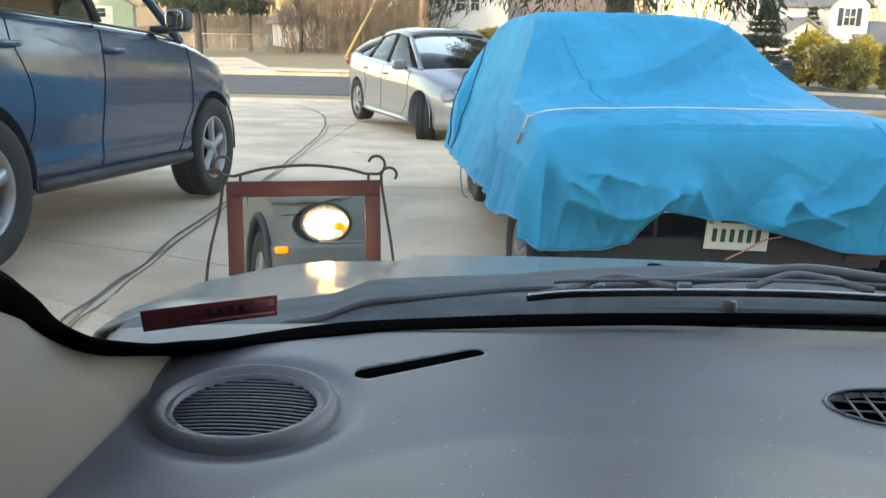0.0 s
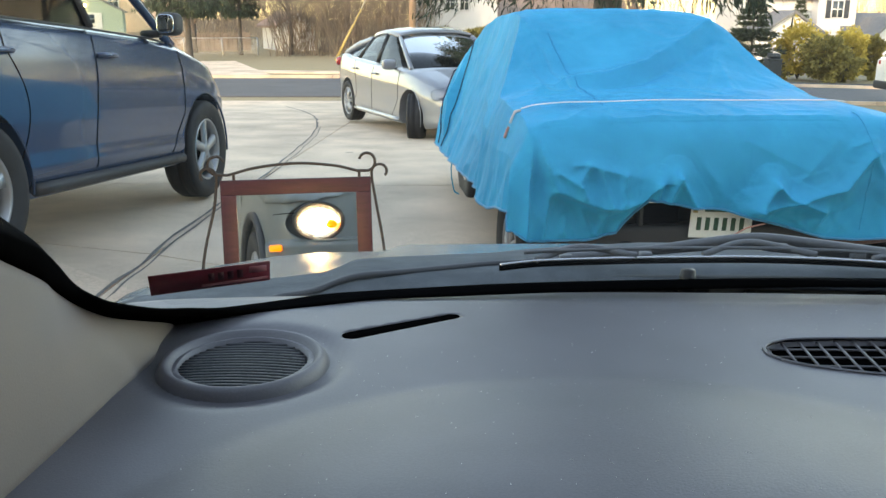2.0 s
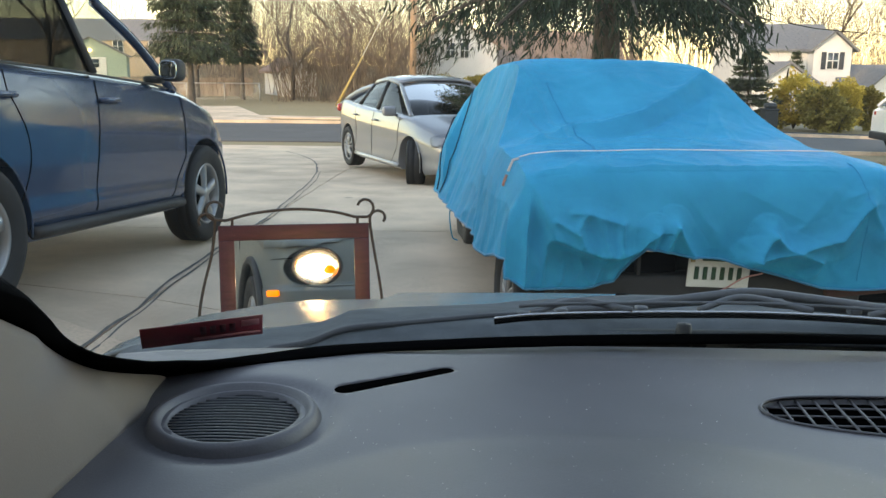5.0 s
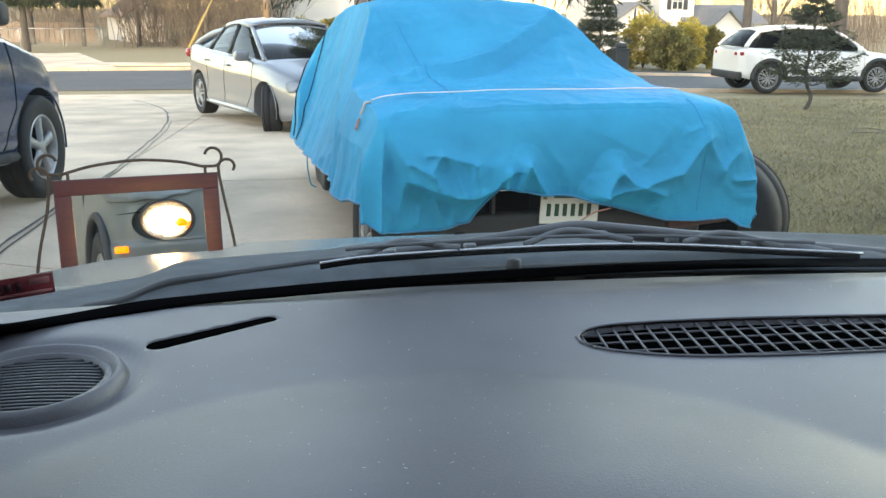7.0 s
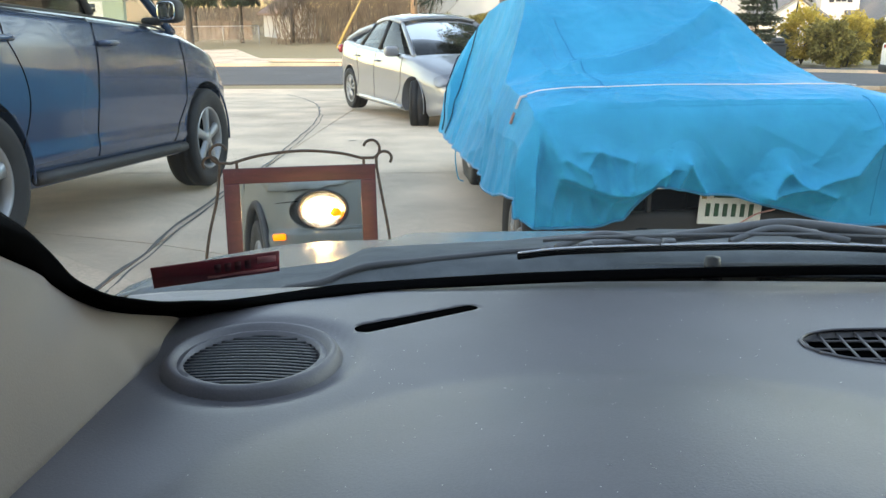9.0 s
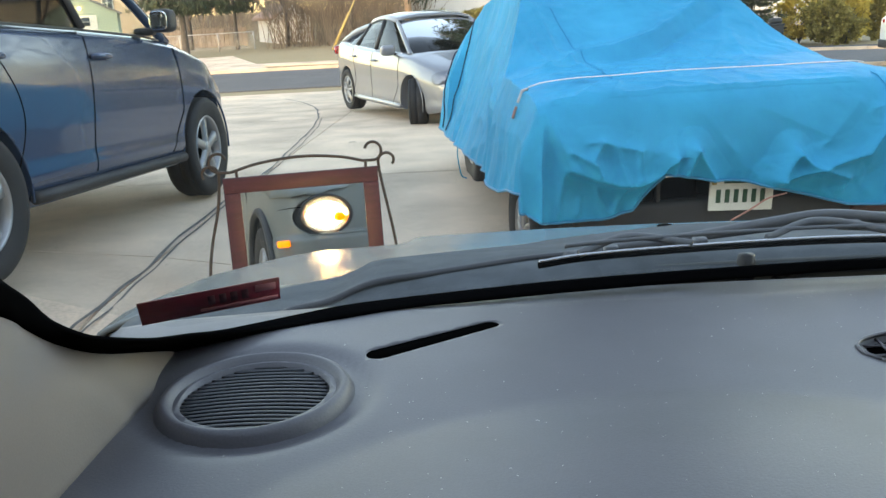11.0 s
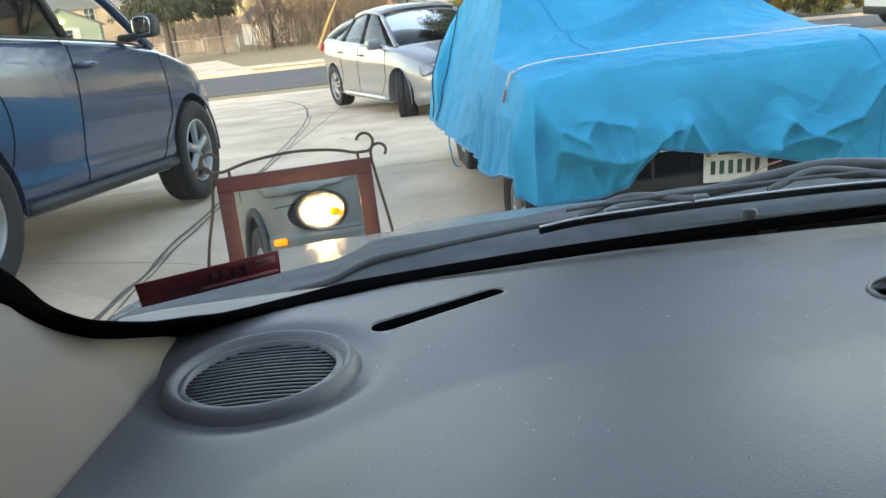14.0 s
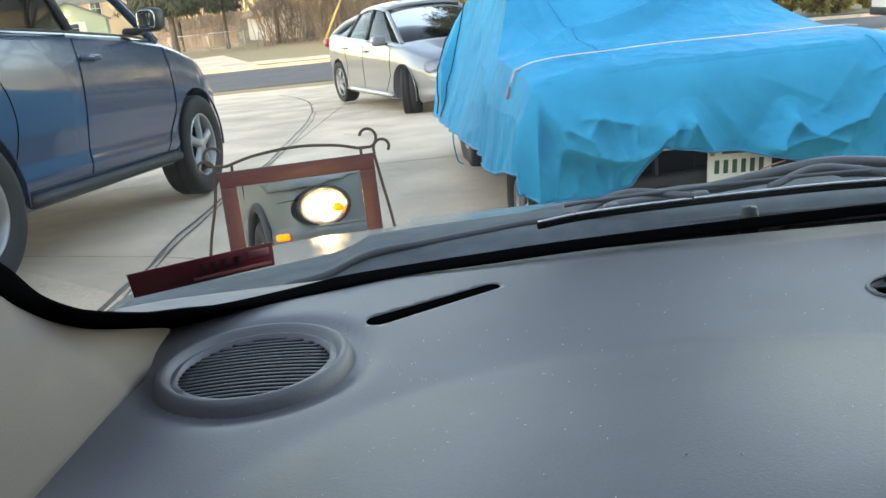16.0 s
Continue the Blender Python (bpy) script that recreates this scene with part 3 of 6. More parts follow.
for xx in (0.29, 1.0):
    bm = box(0.5, 0.14, 0.62, (xx, -1.05, 1.0), 0.06, (-12, 0, 0))
    box(0.5, 0.5, 0.14, (xx, -0.8, 0.7), 0.06, bm=bm)
    part("seat", bm, SEAT, suv)
part("cabin_floor", box(1.4, 2.2, 0.06, (CX, -1.2, 0.35), 0.02), SEAT, suv)

# windscreen
v, f = sheet(lambda x, z: (x, shield_y(x, z), z), [-0.012 + 0.0483 * i for i in range(29)], [1.2 + 0.03 * i for i in range(17)])
shield = raw("windscreen", v, f, SHIELD, suv, "clear curved windscreen with faint dust")
shield.visible_shadow = False

# inspection sticker on the glass, lettered to the outside
sa, sb = Vector((0.043, 0.190, 1.3085)), Vector((0.141, 0.224, 1.3135))
su = (sb - sa).normalized()
sv = Vector((0, 0.6, -0.8))
sv = (sv - su * sv.dot(su)).normalized()
sw = su.cross(sv).normalized()


def on_sticker(u, w, lift=0.0):
    return sa + su * (u * (sb - sa).length) + sv * (w * 0.027) - sw * lift


sticker = thing("sticker", pose(0, 0, 0), "dark red inspection sticker on the inside of the windscreen", "sticker")
part("backing", panel([on_sticker(0, 0), on_sticker(1, 0), on_sticker(1, 1), on_sticker(0, 1)], 0.0006), STICKER, sticker)
for u0, u1, w0, w1, mm in ((0.82, 0.97, 0.12, 0.42, STICKER_PALE), (0.42, 0.98, 0.72, 0.84, STICKER_PALE), (0.72, 0.77, 0.2, 0.6, STICKER_DARK), (0.64, 0.69, 0.2, 0.6, STICKER_DARK), (0.56, 0.61, 0.2, 0.6, STICKER_DARK), (0.48, 0.53, 0.2, 0.6, STICKER_DARK)):
    part("print_bar", panel([on_sticker(u0, w0, 0.0012), on_sticker(u1, w0, 0.0012), on_sticker(u1, w1, 0.0012), on_sticker(u0, w1, 0.0012)], 0.0004), mm, sticker)


# bonnet, wings and front
def hood(x, y):
    s = abs(x - CX)
    z = lerp(y, (0.5, 0.65, 1.0, 1.4, 1.7, 1.82, 1.88), (1.165, 1.15, 1.075, 0.978, 0.905, 0.872, 0.842))
    z += 0.022 * (1 - min(1, s / 0.9) ** 2)
    k = min(1.0, max(0.0, (0.52 - s) / 0.05))
    z += 0.016 * k * k * (3 - 2 * k)
    w = lerp(y, (0.5, 1.0, 1.5, 1.75, 1.88), (0.80, 0.84, 0.85, 0.80, 0.66))
    e = max(0.0, s - w + 0.10)
    return z - 2.2 * e * e - (1.5 * max(0, s - w) if s > w else 0)


v, f = sheet(lambda u, y: (CX + u * lerp(y, (0.5, 1.5, 1.75, 1.88), (0.86, 0.89, 0.82, 0.66)), y, hood(CX + u * lerp(y, (0.5, 1.5, 1.75, 1.88), (0.86, 0.89, 0.82, 0.66)), y)), [-1 + i / 40 for i in range(81)], [0.56 + 0.022 * i for i in range(61)])
part_hood = raw("bonnet", v, f, JEEP, suv, "grey-green painted bonnet")
part_hood.modifiers.new("thick", "SOLIDIFY").thickness = -0.006

plan = smooth_line([(-0.10, -2.36, 0), (-0.235, -2.25, 0), (-0.25, -1.9, 0), (-0.255, 0.3, 0), (-0.25, 0.9, 0), (-0.235, 1.4, 0), (-0.185, 1.66, 0), (-0.08, 1.80, 0), (0.10, 1.865, 0), (CX, 1.90, 0), (1.18, 1.865, 0), (1.36, 1.80, 0), (1.465, 1.66, 0), (1.515, 1.4, 0), (1.53, 0.9, 0), (1.535, 0.3, 0), (1.53, -1.9, 0), (1.515, -2.25, 0), (1.38, -2.36, 0)], 26)


def skin(k, w):
    p = plan[k]
    topz = 1.08 if p.y < 0.55 else hood(CX + (p.x - CX) * 0.985, min(p.y, 1.86)) + 0.004
    z = 0.40 + w * (topz - 0.40)
    q = Vector((p.x, p.y, z))
    out = Vector((p.x - CX, 0.35 * (p.y - 0.6), 0)).normalized()
    q += out * 0.02 * math.sin(math.pi * w)
    lip = lambda k: min(1.0, max(0.0, k)) ** 2 * (3 - 2 * min(1.0, max(0.0, k)))
    q += out * 0.05 * lip((p.y - 1.35) / 0.3) * lip((0.62 - z) / 0.05)
    for lx in (0.0, 2 * CX):
        if p.y > 1.5 and math.hypot((p.x - lx) / 0.15, (z - 0.715) / 0.112) < 1:
            q.y -= 0.13
    if min(math.hypot(p.y - 1.08, z - 0.36), math.hypot(p.y + 1.5, z - 0.36)) < 0.43 and p.y < 1.6:
        q.x += 0.2 if p.x < CX else -0.2
    return q


v, f = sheet(skin, range(len(plan)), [i / 60 for i in range(61)])
raw("front_body", v, f, JEEP, suv, "grey-green wings and bumper")
for sx in (-0.262, 1.542):
    for yy in (1.08, -1.5):
        arch = [(sx, yy + 0.435 * math.cos(a), 0.36 + 0.435 * math.sin(a)) for a in np.linspace(-0.1, math.pi + 0.1, 28)]
        part("wheel_arch", tube(arch, 0.03, 8), PLASTIC, suv)


def wheel(parent, at, r=0.35, rim_r=0.23, width=0.22, side=1, turn=0.0, spokes=5, fat=0.028):
    w = new("wheel")
    w.parent = parent
    w.matrix_basis = pose(*at, 0, 0, turn) @ Matrix.Diagonal((side, 1, 1, 1))
    h = width / 2
    t = part("tyre", lathe([(rim_r * 0.93, h * 0.7), (rim_r + 0.012, h * 0.92), (r * 0.86, h * 1.05), (r * 0.955, h * 0.98), (r, h * 0.74), (r * 0.985, h * 0.70), (r * 0.985, h * 0.62), (r, h * 0.58), (r, h * 0.1), (r * 0.985, h * 0.07), (r * 0.985, -h * 0.07), (r, -h * 0.1), (r, -h * 0.7), (r * 0.95, -h), (rim_r, -h)], 48), TYRE, w)
    bm = lathe([(rim_r, h * 0.86), (rim_r * 0.97, h * 0.93), (rim_r * 0.92, h * 0.82), (rim_r * 0.88, h * 0.2), (rim_r * 0.86, -h * 0.4)], 48)
    for k in range(spokes):
        a = 2 * math.pi * k / spokes + 0.3
        if fat >= 0.05:
            c, q = Vector((0, math.cos(a), math.sin(a))), Vector((0, -math.sin(a), math.cos(a)))
            prof = ((0.03, 0.034, 0.84), (0.09, 0.030, 0.82), (rim_r * 0.72, 0.036, 0.78), (rim_r * 0.95, 0.054, 0.76))
            rings = []
            for rad, half, dep in prof:
                mid = c * rad
                rings.append([bm.verts.new(mid + q * (half * e) + Vector((h * dep - g, 0, 0))) for e, g in ((-1, 0.03), (-0.8, 0.004), (0, 0.0), (0.8, 0.004), (1, 0.03))])
            for ra, rb in zip(rings, rings[1:]):
                for j in range(4):
                    bm.faces.new((ra[j], ra[j + 1], rb[j + 1], rb[j]))
            continue
        for d in (-1, 1):
            p0 = (h * 0.78, 0.03 * math.cos(a) - d * 0.018 * math.sin(a), 0.03 * math.sin(a) + d * 0.018 * math.cos(a))
            b = a + d * 0.17
            p1 = (h * 0.72, rim_r * 0.93 * math.cos(b), rim_r * 0.93 * math.sin(b))
            tube([p0, [(x + y) / 2 + (0.006 if i == 0 else 0) for i, (x, y) in enumerate(zip(p0, p1))], p1], fat * 0.62, 6, bm)
    lathe([(0.001, h * 0.88), (0.03, h * 0.87), (0.05, h * 0.80), (0.062, h * 0.6)], 24, bm)
    part("rim", bm, ALLOY, w)
    part("hub_well", lathe([(0.001, -h * 0.1), (rim_r * 0.9, -h * 0.12)], 32), VOID, w)
    return w


wheel(suv, (-0.16, 1.08, 0.35), 0.35, 0.21, 0.22, -1)
wheel(suv, (1.44, 1.08, 0.35), 0.35, 0.21, 0.22, 1)
wheel(suv, (-0.16, -1.5, 0.35), 0.35, 0.21, 0.22, -1)
wheel(suv, (1.44, -1.5, 0.35), 0.35, 0.21, 0.22, 1)

for sx, lit in ((0.0, True), (2 * CX, False)):
    lamp = new("headlight")
    lamp.parent = suv
    lamp.matrix_basis = pose(sx, 1.875, 0.715, -4, 0, 10 if lit else -10) @ Matrix.Diagonal((1.32, 1, 1, 1))
    rot = Matrix.Rotation(radians(90), 4, "Z")
    ring = lathe([(0.098, -0.06), (0.104, 0.0), (0.112, 0.008), (0.118, 0.0), (0.118, -0.05)], 48)
    bmesh.ops.transform(ring, matrix=rot, verts=ring.verts)
    part("bezel", ring, PLASTIC, lamp, "dark lamp bezel")
    bowl = lathe([(0.1, -0.004), (0.09, -0.03), (0.06, -0.055), (0.02, -0.07), (0.001, -0.071)], 48)
    bmesh.ops.transform(bowl, matrix=rot, verts=bowl.verts)
    part("reflector", bowl, REFLECTOR, lamp)
    lens_shell = lathe([(0.1, 0.0), (0.09, 0.012), (0.05, 0.022), (0.001, 0.025)], 48)
    bmesh.ops.transform(lens_shell, matrix=rot, verts=lens_shell.verts)
    pane = part("lens", lens_shell, LENS, lamp)
    pane.visible_shadow = False
    bm = bmesh.new()
    bmesh.ops.create_uvsphere(bm, u_segments=20, v_segments=12, radius=0.047)
    bmesh.ops.scale(bm, vec=(1.0, 0.3, 0.92), verts=bm.verts)
    bmesh.ops.translate(bm, vec=(-0.018, -0.02, 0.0), verts=bm.verts)
    part("bulb", bm, LAMP if lit else REFLECTOR, lamp, "lit warm bulb" if lit else "")
    bm = bmesh.new()
    bmesh.ops.create_uvsphere(bm, u_segments=12, v_segments=8, radius=0.027)
    bmesh.ops.translate(bm, vec=(0.058 if lit else -0.062, -0.006, -0.02), verts=bm.verts)
    part("turn_bulb", bm, AMBER, lamp)
for sx, a in ((-0.238, 60), (1.518, -60)):
    part("side_marker", box(0.085, 0.025, 0.04, (sx, 1.745, 0.565), 0.012, (0, 0, a * 0.75)), AMBER, suv, "amber side marker lamp")
part("bumper_crease", tube([(p.x * 1.0, p.y + 0.03, 0.60) for p in plan if p.y > 1.5], 0.012, 6), JEEP, suv)
part("seam", tube([(p.x - 0.01, p.y + 0.012, 0.772) for p in plan if p.y > 1.55 and p.x < -0.1], 0.003, 5), VOID, suv)
part("seam", tube([(-0.262, 0.62, z) for z in (0.42, 0.7, 1.0)], 0.003, 5), VOID, suv)
part("slot_grille", box(0.8, 0.03, 0.16, (CX, 1.9, 0.74), 0.01), PLASTIC, suv)
beam = new("headlight_beam", bpy.data.lights.new("headlight_beam", "SPOT"))
beam.data.energy, beam.data.color, beam.data.spot_size, beam.data.spot_blend, beam.data.shadow_soft_size = 4.5, (1.0, 0.58, 0.24), radians(64), 0.7, 0.05
beam.matrix_world = look((-0.012, 1.93, 0.725), (-0.35, 3.1, 0.70))

# cowl and wipers outside the glass
def cowl_depth(x):
    return lerp(x, (-0.1, 0.05, 0.20, 0.40, 0.60), (0.10, 0.13, 0.19, 0.26, 0.30))


def cowl(x, w):
    y = base_y(x) + 0.014 + (cowl_depth(x) + 0.016) * w
    return (x, y, max(1.197 - 0.026 * w - 0.010 * math.sin(math.pi * min(1, 2.2 * w)), hood(x, y) + 0.014 - 0.02 * max(0, 0.15 - w) / 0.15))


v, f = sheet(cowl, [-0.1 + 0.02 * i for i in range(75)], [i / 16 for i in range(17)])
raw("cowl", v, f, COWL, suv, "dark plastic wiper cowl").modifiers.new("thick", "SOLIDIFY").thickness = 0.006
# dark tube laid on the surface stands in for the shaded gap
GAP = smooth_line([(x, y, max(1.178, hood(x, y) + 0.0155)) for x, y in ((0.049, 0.443), (0.078, 0.463), (0.091, 0.485), (0.131, 0.500), (0.179, 0.516), (0.242, 0.544), (0.295, 0.568), (0.351, 0.594), (0.410, 0.605))], 6)
part("cowl_gap", tube(GAP, 0.0045, 8), SPEAKER, suv, "dark strip standing in for the gap between bonnet and cowl")
wiper = thing("windscreen_wiper", pose(0, 0, 0), "long black wiper blade with a bright metal strip", "wiper")
blade = smooth_line([(0.357, 0.450, 1.247), (0.404, 0.458, 1.250), (0.484, 0.470, 1.250), (0.58, 0.478, 1.250), (0.678, 0.480, 1.250), (0.791, 0.476, 1.247), (0.934, 0.464, 1.239), (1.02, 0.452, 1.235)], 6)
part("rubber", tube([p + Vector((0, 0.006, -0.006)) for p in blade], 0.0035, 6), BLACK, wiper)
part("metal_strip", tube([p + Vector((0, -0.001, 0.0005)) for p in blade], 0.0017, 5), STEEL, wiper)
part("spine", tube([p + Vector((0, 0.012, 0.008)) for p in blade[4:-4]], 0.0024, 6), WIPER, wiper)
arm = smooth_line([(0.39, 0.49, 1.238), (0.44, 0.53, 1.234), (0.535, 0.54, 1.240), (0.625, 0.54, 1.253), (0.682, 0.54, 1.259), (0.745, 0.54, 1.253), (0.833, 0.54, 1.242), (0.943, 0.53, 1.230), (1.01, 0.50, 1.222)], 6)
part("bridge", tube(arm, 0.0062, 8), WIPER, wiper)
part("arm", tube(smooth_line([(0.37, 0.60, 1.20), (0.50, 0.58, 1.222), (0.60, 0.56, 1.238), (0.70, 0.545, 1.250)], 6), 0.0045, 6), WIPER, wiper)
part("arm", tube(smooth_line([(0.70, 0.545, 1.248), (0.85, 0.56, 1.232), (1.0, 0.575, 1.212), (1.18, 0.58, 1.19)], 6), 0.0085, 8), WIPER, wiper)
for pts in (((0.40, 0.462, 1.250), (0.455, 0.492, 1.258), (0.52, 0.474, 1.252)), ((0.60, 0.483, 1.252), (0.66, 0.505, 1.262), (0.735, 0.484, 1.252)), ((0.80, 0.480, 1.249), (0.86, 0.498, 1.254), (0.925, 0.470, 1.241))):
    part("lever", tube(smooth_line(pts, 6), 0.0042, 8), WIPER, wiper)
for k, (x, y, z) in enumerate(((0.440, 0.505, 1.240), (0.540, 0.52, 1.240), (0.69, 0.525, 1.252), (0.71, 0.53, 1.249), (0.80, 0.52, 1.243), (0.90, 0.51, 1.236))):
    part("clip", box(0.016, 0.014, 0.010, (x, y, z), 0.003), WIPER, wiper)
part("pivot", lathe([(0.001, 0.012), (0.009, 0.011), (0.011, 0.0), (0.011, -0.02)], 16, axis="z"), PLASTIC, wiper).matrix_basis = pose(0.605, 0.56, 1.20)
part("washer_nozzle", box(0.026, 0.026, 0.024, (0.592, 0.9, hood(0.592, 0.9) + 0.014), 0.009), BLACK, suv)
part("hood_bumper", box(0.03, 0.03, 0.016, (0.10, 0.62, 1.163), 0.006), BLACK, suv)

# ---- framed mirror in a scrolled iron stand ----
MR = Matrix(((0.980, -0.196, -0.026), (0.198, 0.972, 0.130), (0.0, -0.132, 0.991))).to_4x4()
stand = thing("standing_mirror", Matrix.Translation((-0.313, 3.18, 0.676)) @ MR, "mahogany framed mirror in a scrolled bronze iron stand on the driveway", "mirror")
L, R, T, B = -0.409, 0.239, 0.176, -0.40
W = 0.066
for nm, sx, sz, x, z in (("frame_rail", R - L, W, (L + R) / 2, T - W / 2), ("frame_rail", R - L, W, (L + R) / 2, B + W / 2), ("frame_stile", W, T - B - 2 * W, L + W / 2, (T + B) / 2), ("frame_stile", W, T - B - 2 * W, R - W / 2, (T + B) / 2)):
    part(nm, box(sx, 0.028, sz, (x, 0.0, z), 0.004), MAHOGANY, stand)
part("mirror_glass", box(R - L - 2 * W + 0.004, 0.006, T - B - 2 * W + 0.004, ((L + R) / 2, -0.002, (T + B) / 2), 0), MIRROR, stand, "silvered glass", smooth=False)
part("back_board", box(R - L - 0.02, 0.01, T - B - 0.02, ((L + R) / 2, 0.018, (T + B) / 2), 0.002), MAHOGANY, stand)


def scroll(cx, cz, r0, r1, a0, a1, n=18):
    return [(cx + lerp(i, (0, n), (r0, r1)) * math.cos(radians(lerp(i, (0, n), (a0, a1)))), 0.0, cz + lerp(i, (0, n), (r0, r1)) * math.sin(radians(lerp(i, (0, n), (a0, a1))))) for i in range(n + 1)]


bar = scroll(0.222, 0.245, 0.030, 0.044, 165, -78)
top_rod = smooth_line([(-0.375, 0, 0.198), (-0.25, 0, 0.228), (-0.079, 0, 0.242), (0.08, 0, 0.228), (0.18, 0, 0.203)], 8) + [Vector(p) for p in bar[::-1]]
part("top_rod", tube(top_rod, 0.0065, 8), IRON, stand)
left_curl = scroll(-0.418, 0.245, 0.030, 0.044, 15, 258)
part("curl", tube([Vector(p) for p in left_curl] + [Vector((-0.375, 0, 0.198))], 0.0065, 8), IRON, stand)
foot_z = -0.69
part("side_rod", tube([Vector(p) for p in scroll(0.285, 0.195, 0.024, 0.040, -40, 180)] + smooth_line([(0.246, 0, 0.16), (0.262, 0, 0.05), (0.285, 0, -0.10), (0.298, 0, -0.24), (0.305, 0.02, -0.45), (0.30, 0.05, foot_z)], 6), 0.0065, 8), IRON, stand)
part("side_rod", tube([Vector(p) for p in scroll(-0.462, 0.195, 0.024, 0.040, 220, 0)] + smooth_line([(-0.424, 0, 0.16), (-0.44, 0, 0.05), (-0.48, 0, -0.10), (-0.503, 0, -0.24), (-0.512, 0.02, -0.45), (-0.51, 0.05, foot_z)], 6), 0.0065, 8), IRON, stand)
part("bracket", box(0.012, 0.012, 0.03, (0.19, 0, 0.19), 0.003), IRON, stand)
part("bracket", box(0.012, 0.012, 0.03, (-0.35, 0, 0.19), 0.003), IRON, stand)
part("cross_rod", tube([(-0.511, 0.04, -0.6), (0.302, 0.04, -0.6)], 0.006, 8), IRON, stand)
part("rear_leg", tube([(-0.085, 0.02, -0.1), (-0.085, 0.32, -0.74)], 0.0065, 8), IRON, stand)

# ---- covered car ----
TC = pose(1.54, 3.45, 0, 0, 0, 7.3)
covered = thing("covered_car", TC, "old black-nosed car on wide tyres under a cover", "car")
part("body", box(1.62, 3.7, 0.5, (0, 2.0, 0.62), 0.12), PLASTIC, covered)
part("cabin", box(1.2, 1.6, 0.5, (0, 2.6, 1.1), 0.15), PLASTIC, covered)
part("bumper", box(1.5, 0.12, 0.17, (0, 0.10, 0.50), 0.03), PLASTIC, covered, "black bumper")
part("grille_panel", box(0.5, 0.06, 0.18, (-0.42, 0.12, 0.66), 0.02), VOID, covered)
part("grille_trim", box(0.02, 0.05, 0.22, (-0.37, 0.08, 0.62), 0.004), PLASTIC, covered)
part("chrome_strip", box(0.10, 0.02, 0.012, (-0.30, 0.03, 0.705), 0.003), CHROME, covered)
part("rust_edge", box(0.34, 0.10, 0.05, (0.72, 0.06, 0.50), 0.015, (8, -4, 0)), RUST, covered)
for sx, sy, rr, ww in ((-0.80, 0.52, 0.34, 0.24), (1.10, 0.45, 0.38, 0.30), (-0.68, 3.25, 0.40, 0.22), (0.74, 3.25, 0.40, 0.22)):
    wheel(covered, (sx, sy, rr + 0.02), rr, 0.19, ww, -1 if sx < 0 else 1, 35 if sx > 0.9 else 0)
plate = part("number_plate", box(0.305, 0.008, 0.152, (0.005, 0.015, 0.60), 0.006, (0, 3, 0)), PLATE, covered, "white number plate with green characters")
for i in range(6):
    part("character_bar", box(0.022, 0.004, 0.062, (-0.105 + 0.042 * i, 0.009, 0.598 - 0.002 * i), 0.004, (0, 3, 0)), PLATE_INK, plate)
part("caption_bar", box(0.12, 0.004, 0.012, (-0.02, 0.009, 0.658), 0.002, (0, 3, 0)), PLATE_INK, plate)
part("date_sticker", box(0.022, 0.004, 0.018, (-0.125, 0.009, 0.660), 0.002, (0, 3, 0)), YELLOW, plate)

part("twine", tube(smooth_line([(-0.06, -0.03, 0.49), (0.02, -0.05, 0.54), (0.10, -0.05, 0.585), (0.2, -0.03, 0.60)], 5), 0.004, 5), STRAP_RED, covered)
# its cover: stations from the front hem over bonnet, screen and roof to the rear hem
ST = [(0.0, 0.0, 0.50, 0.93), (0.02, -0.01, 0.72, 0.955), (0.05, 0.0, 0.93, 0.965), (0.08, 0.07, 1.06, 0.955), (0.11, 0.22, 1.095, 0.95), (0.20, 0.62, 1.11, 0.945), (0.30, 0.98, 1.125, 0.93), (0.36, 1.25, 1.22, 0.84), (0.44, 1.62, 1.46, 0.70), (0.485, 1.84, 1.555, 0.64), (0.53, 2.1, 1.575, 0.63), (0.66, 2.75, 1.555, 0.63), (0.73, 3.05, 1.48, 0.68), (0.82, 3.5, 1.22, 0.80), (0.88, 3.75, 1.08, 0.84), (0.94, 4.0, 1.0, 0.84), (0.97, 4.06, 0.80, 0.83), (1.0, 4.08, 0.48, 0.82)]
S0, SY, SZ, SW = (list(c) for c in zip(*ST))
HEM_X = (-1.0, -0.92, -0.654, -0.517, -0.414, -0.377, -0.335, -0.156, -0.011, 0.26, 0.512, 0.671, 0.848, 0.935, 1.0, 1.03)
HEM_Z = (0.59, 0.544, 0.530, 0.565, 0.678, 0.727, 0.725, 0.683, 0.671, 0.592, 0.52, 0.511, 0.515, 0.466, 0.45, 0.56)
# lower edge of the slack belly that sags over the front's lower left
FLAP = ((-0.91, 1.06), (-0.863, 0.937), (-0.813, 0.782), (-0.708, 0.738), (-0.60, 0.698), (-0.505, 0.693), (-0.41, 0.723), (-0.337, 0.80))


def along(lines, a, b, sharp):
    """Height of a set of folds at (a, b): each fold is a chain of points with a height and a width."""
    h = 0.0
    for top, width, *pts in lines:
        best = 9.0
        for (x0, y0), (x1, y1) in zip(pts, pts[1:]):
            dx, dy = x1 - x0, y1 - y0
            t = min(1, max(0, ((a - x0) * dx + (b - y0) * dy) / (dx * dx + dy * dy)))
            best = min(best, math.hypot(a - x0 - t * dx, b - y0 - t * dy))
        if best < 3 * width:
            h += top * math.exp(-(best / width) ** sharp)
    return h


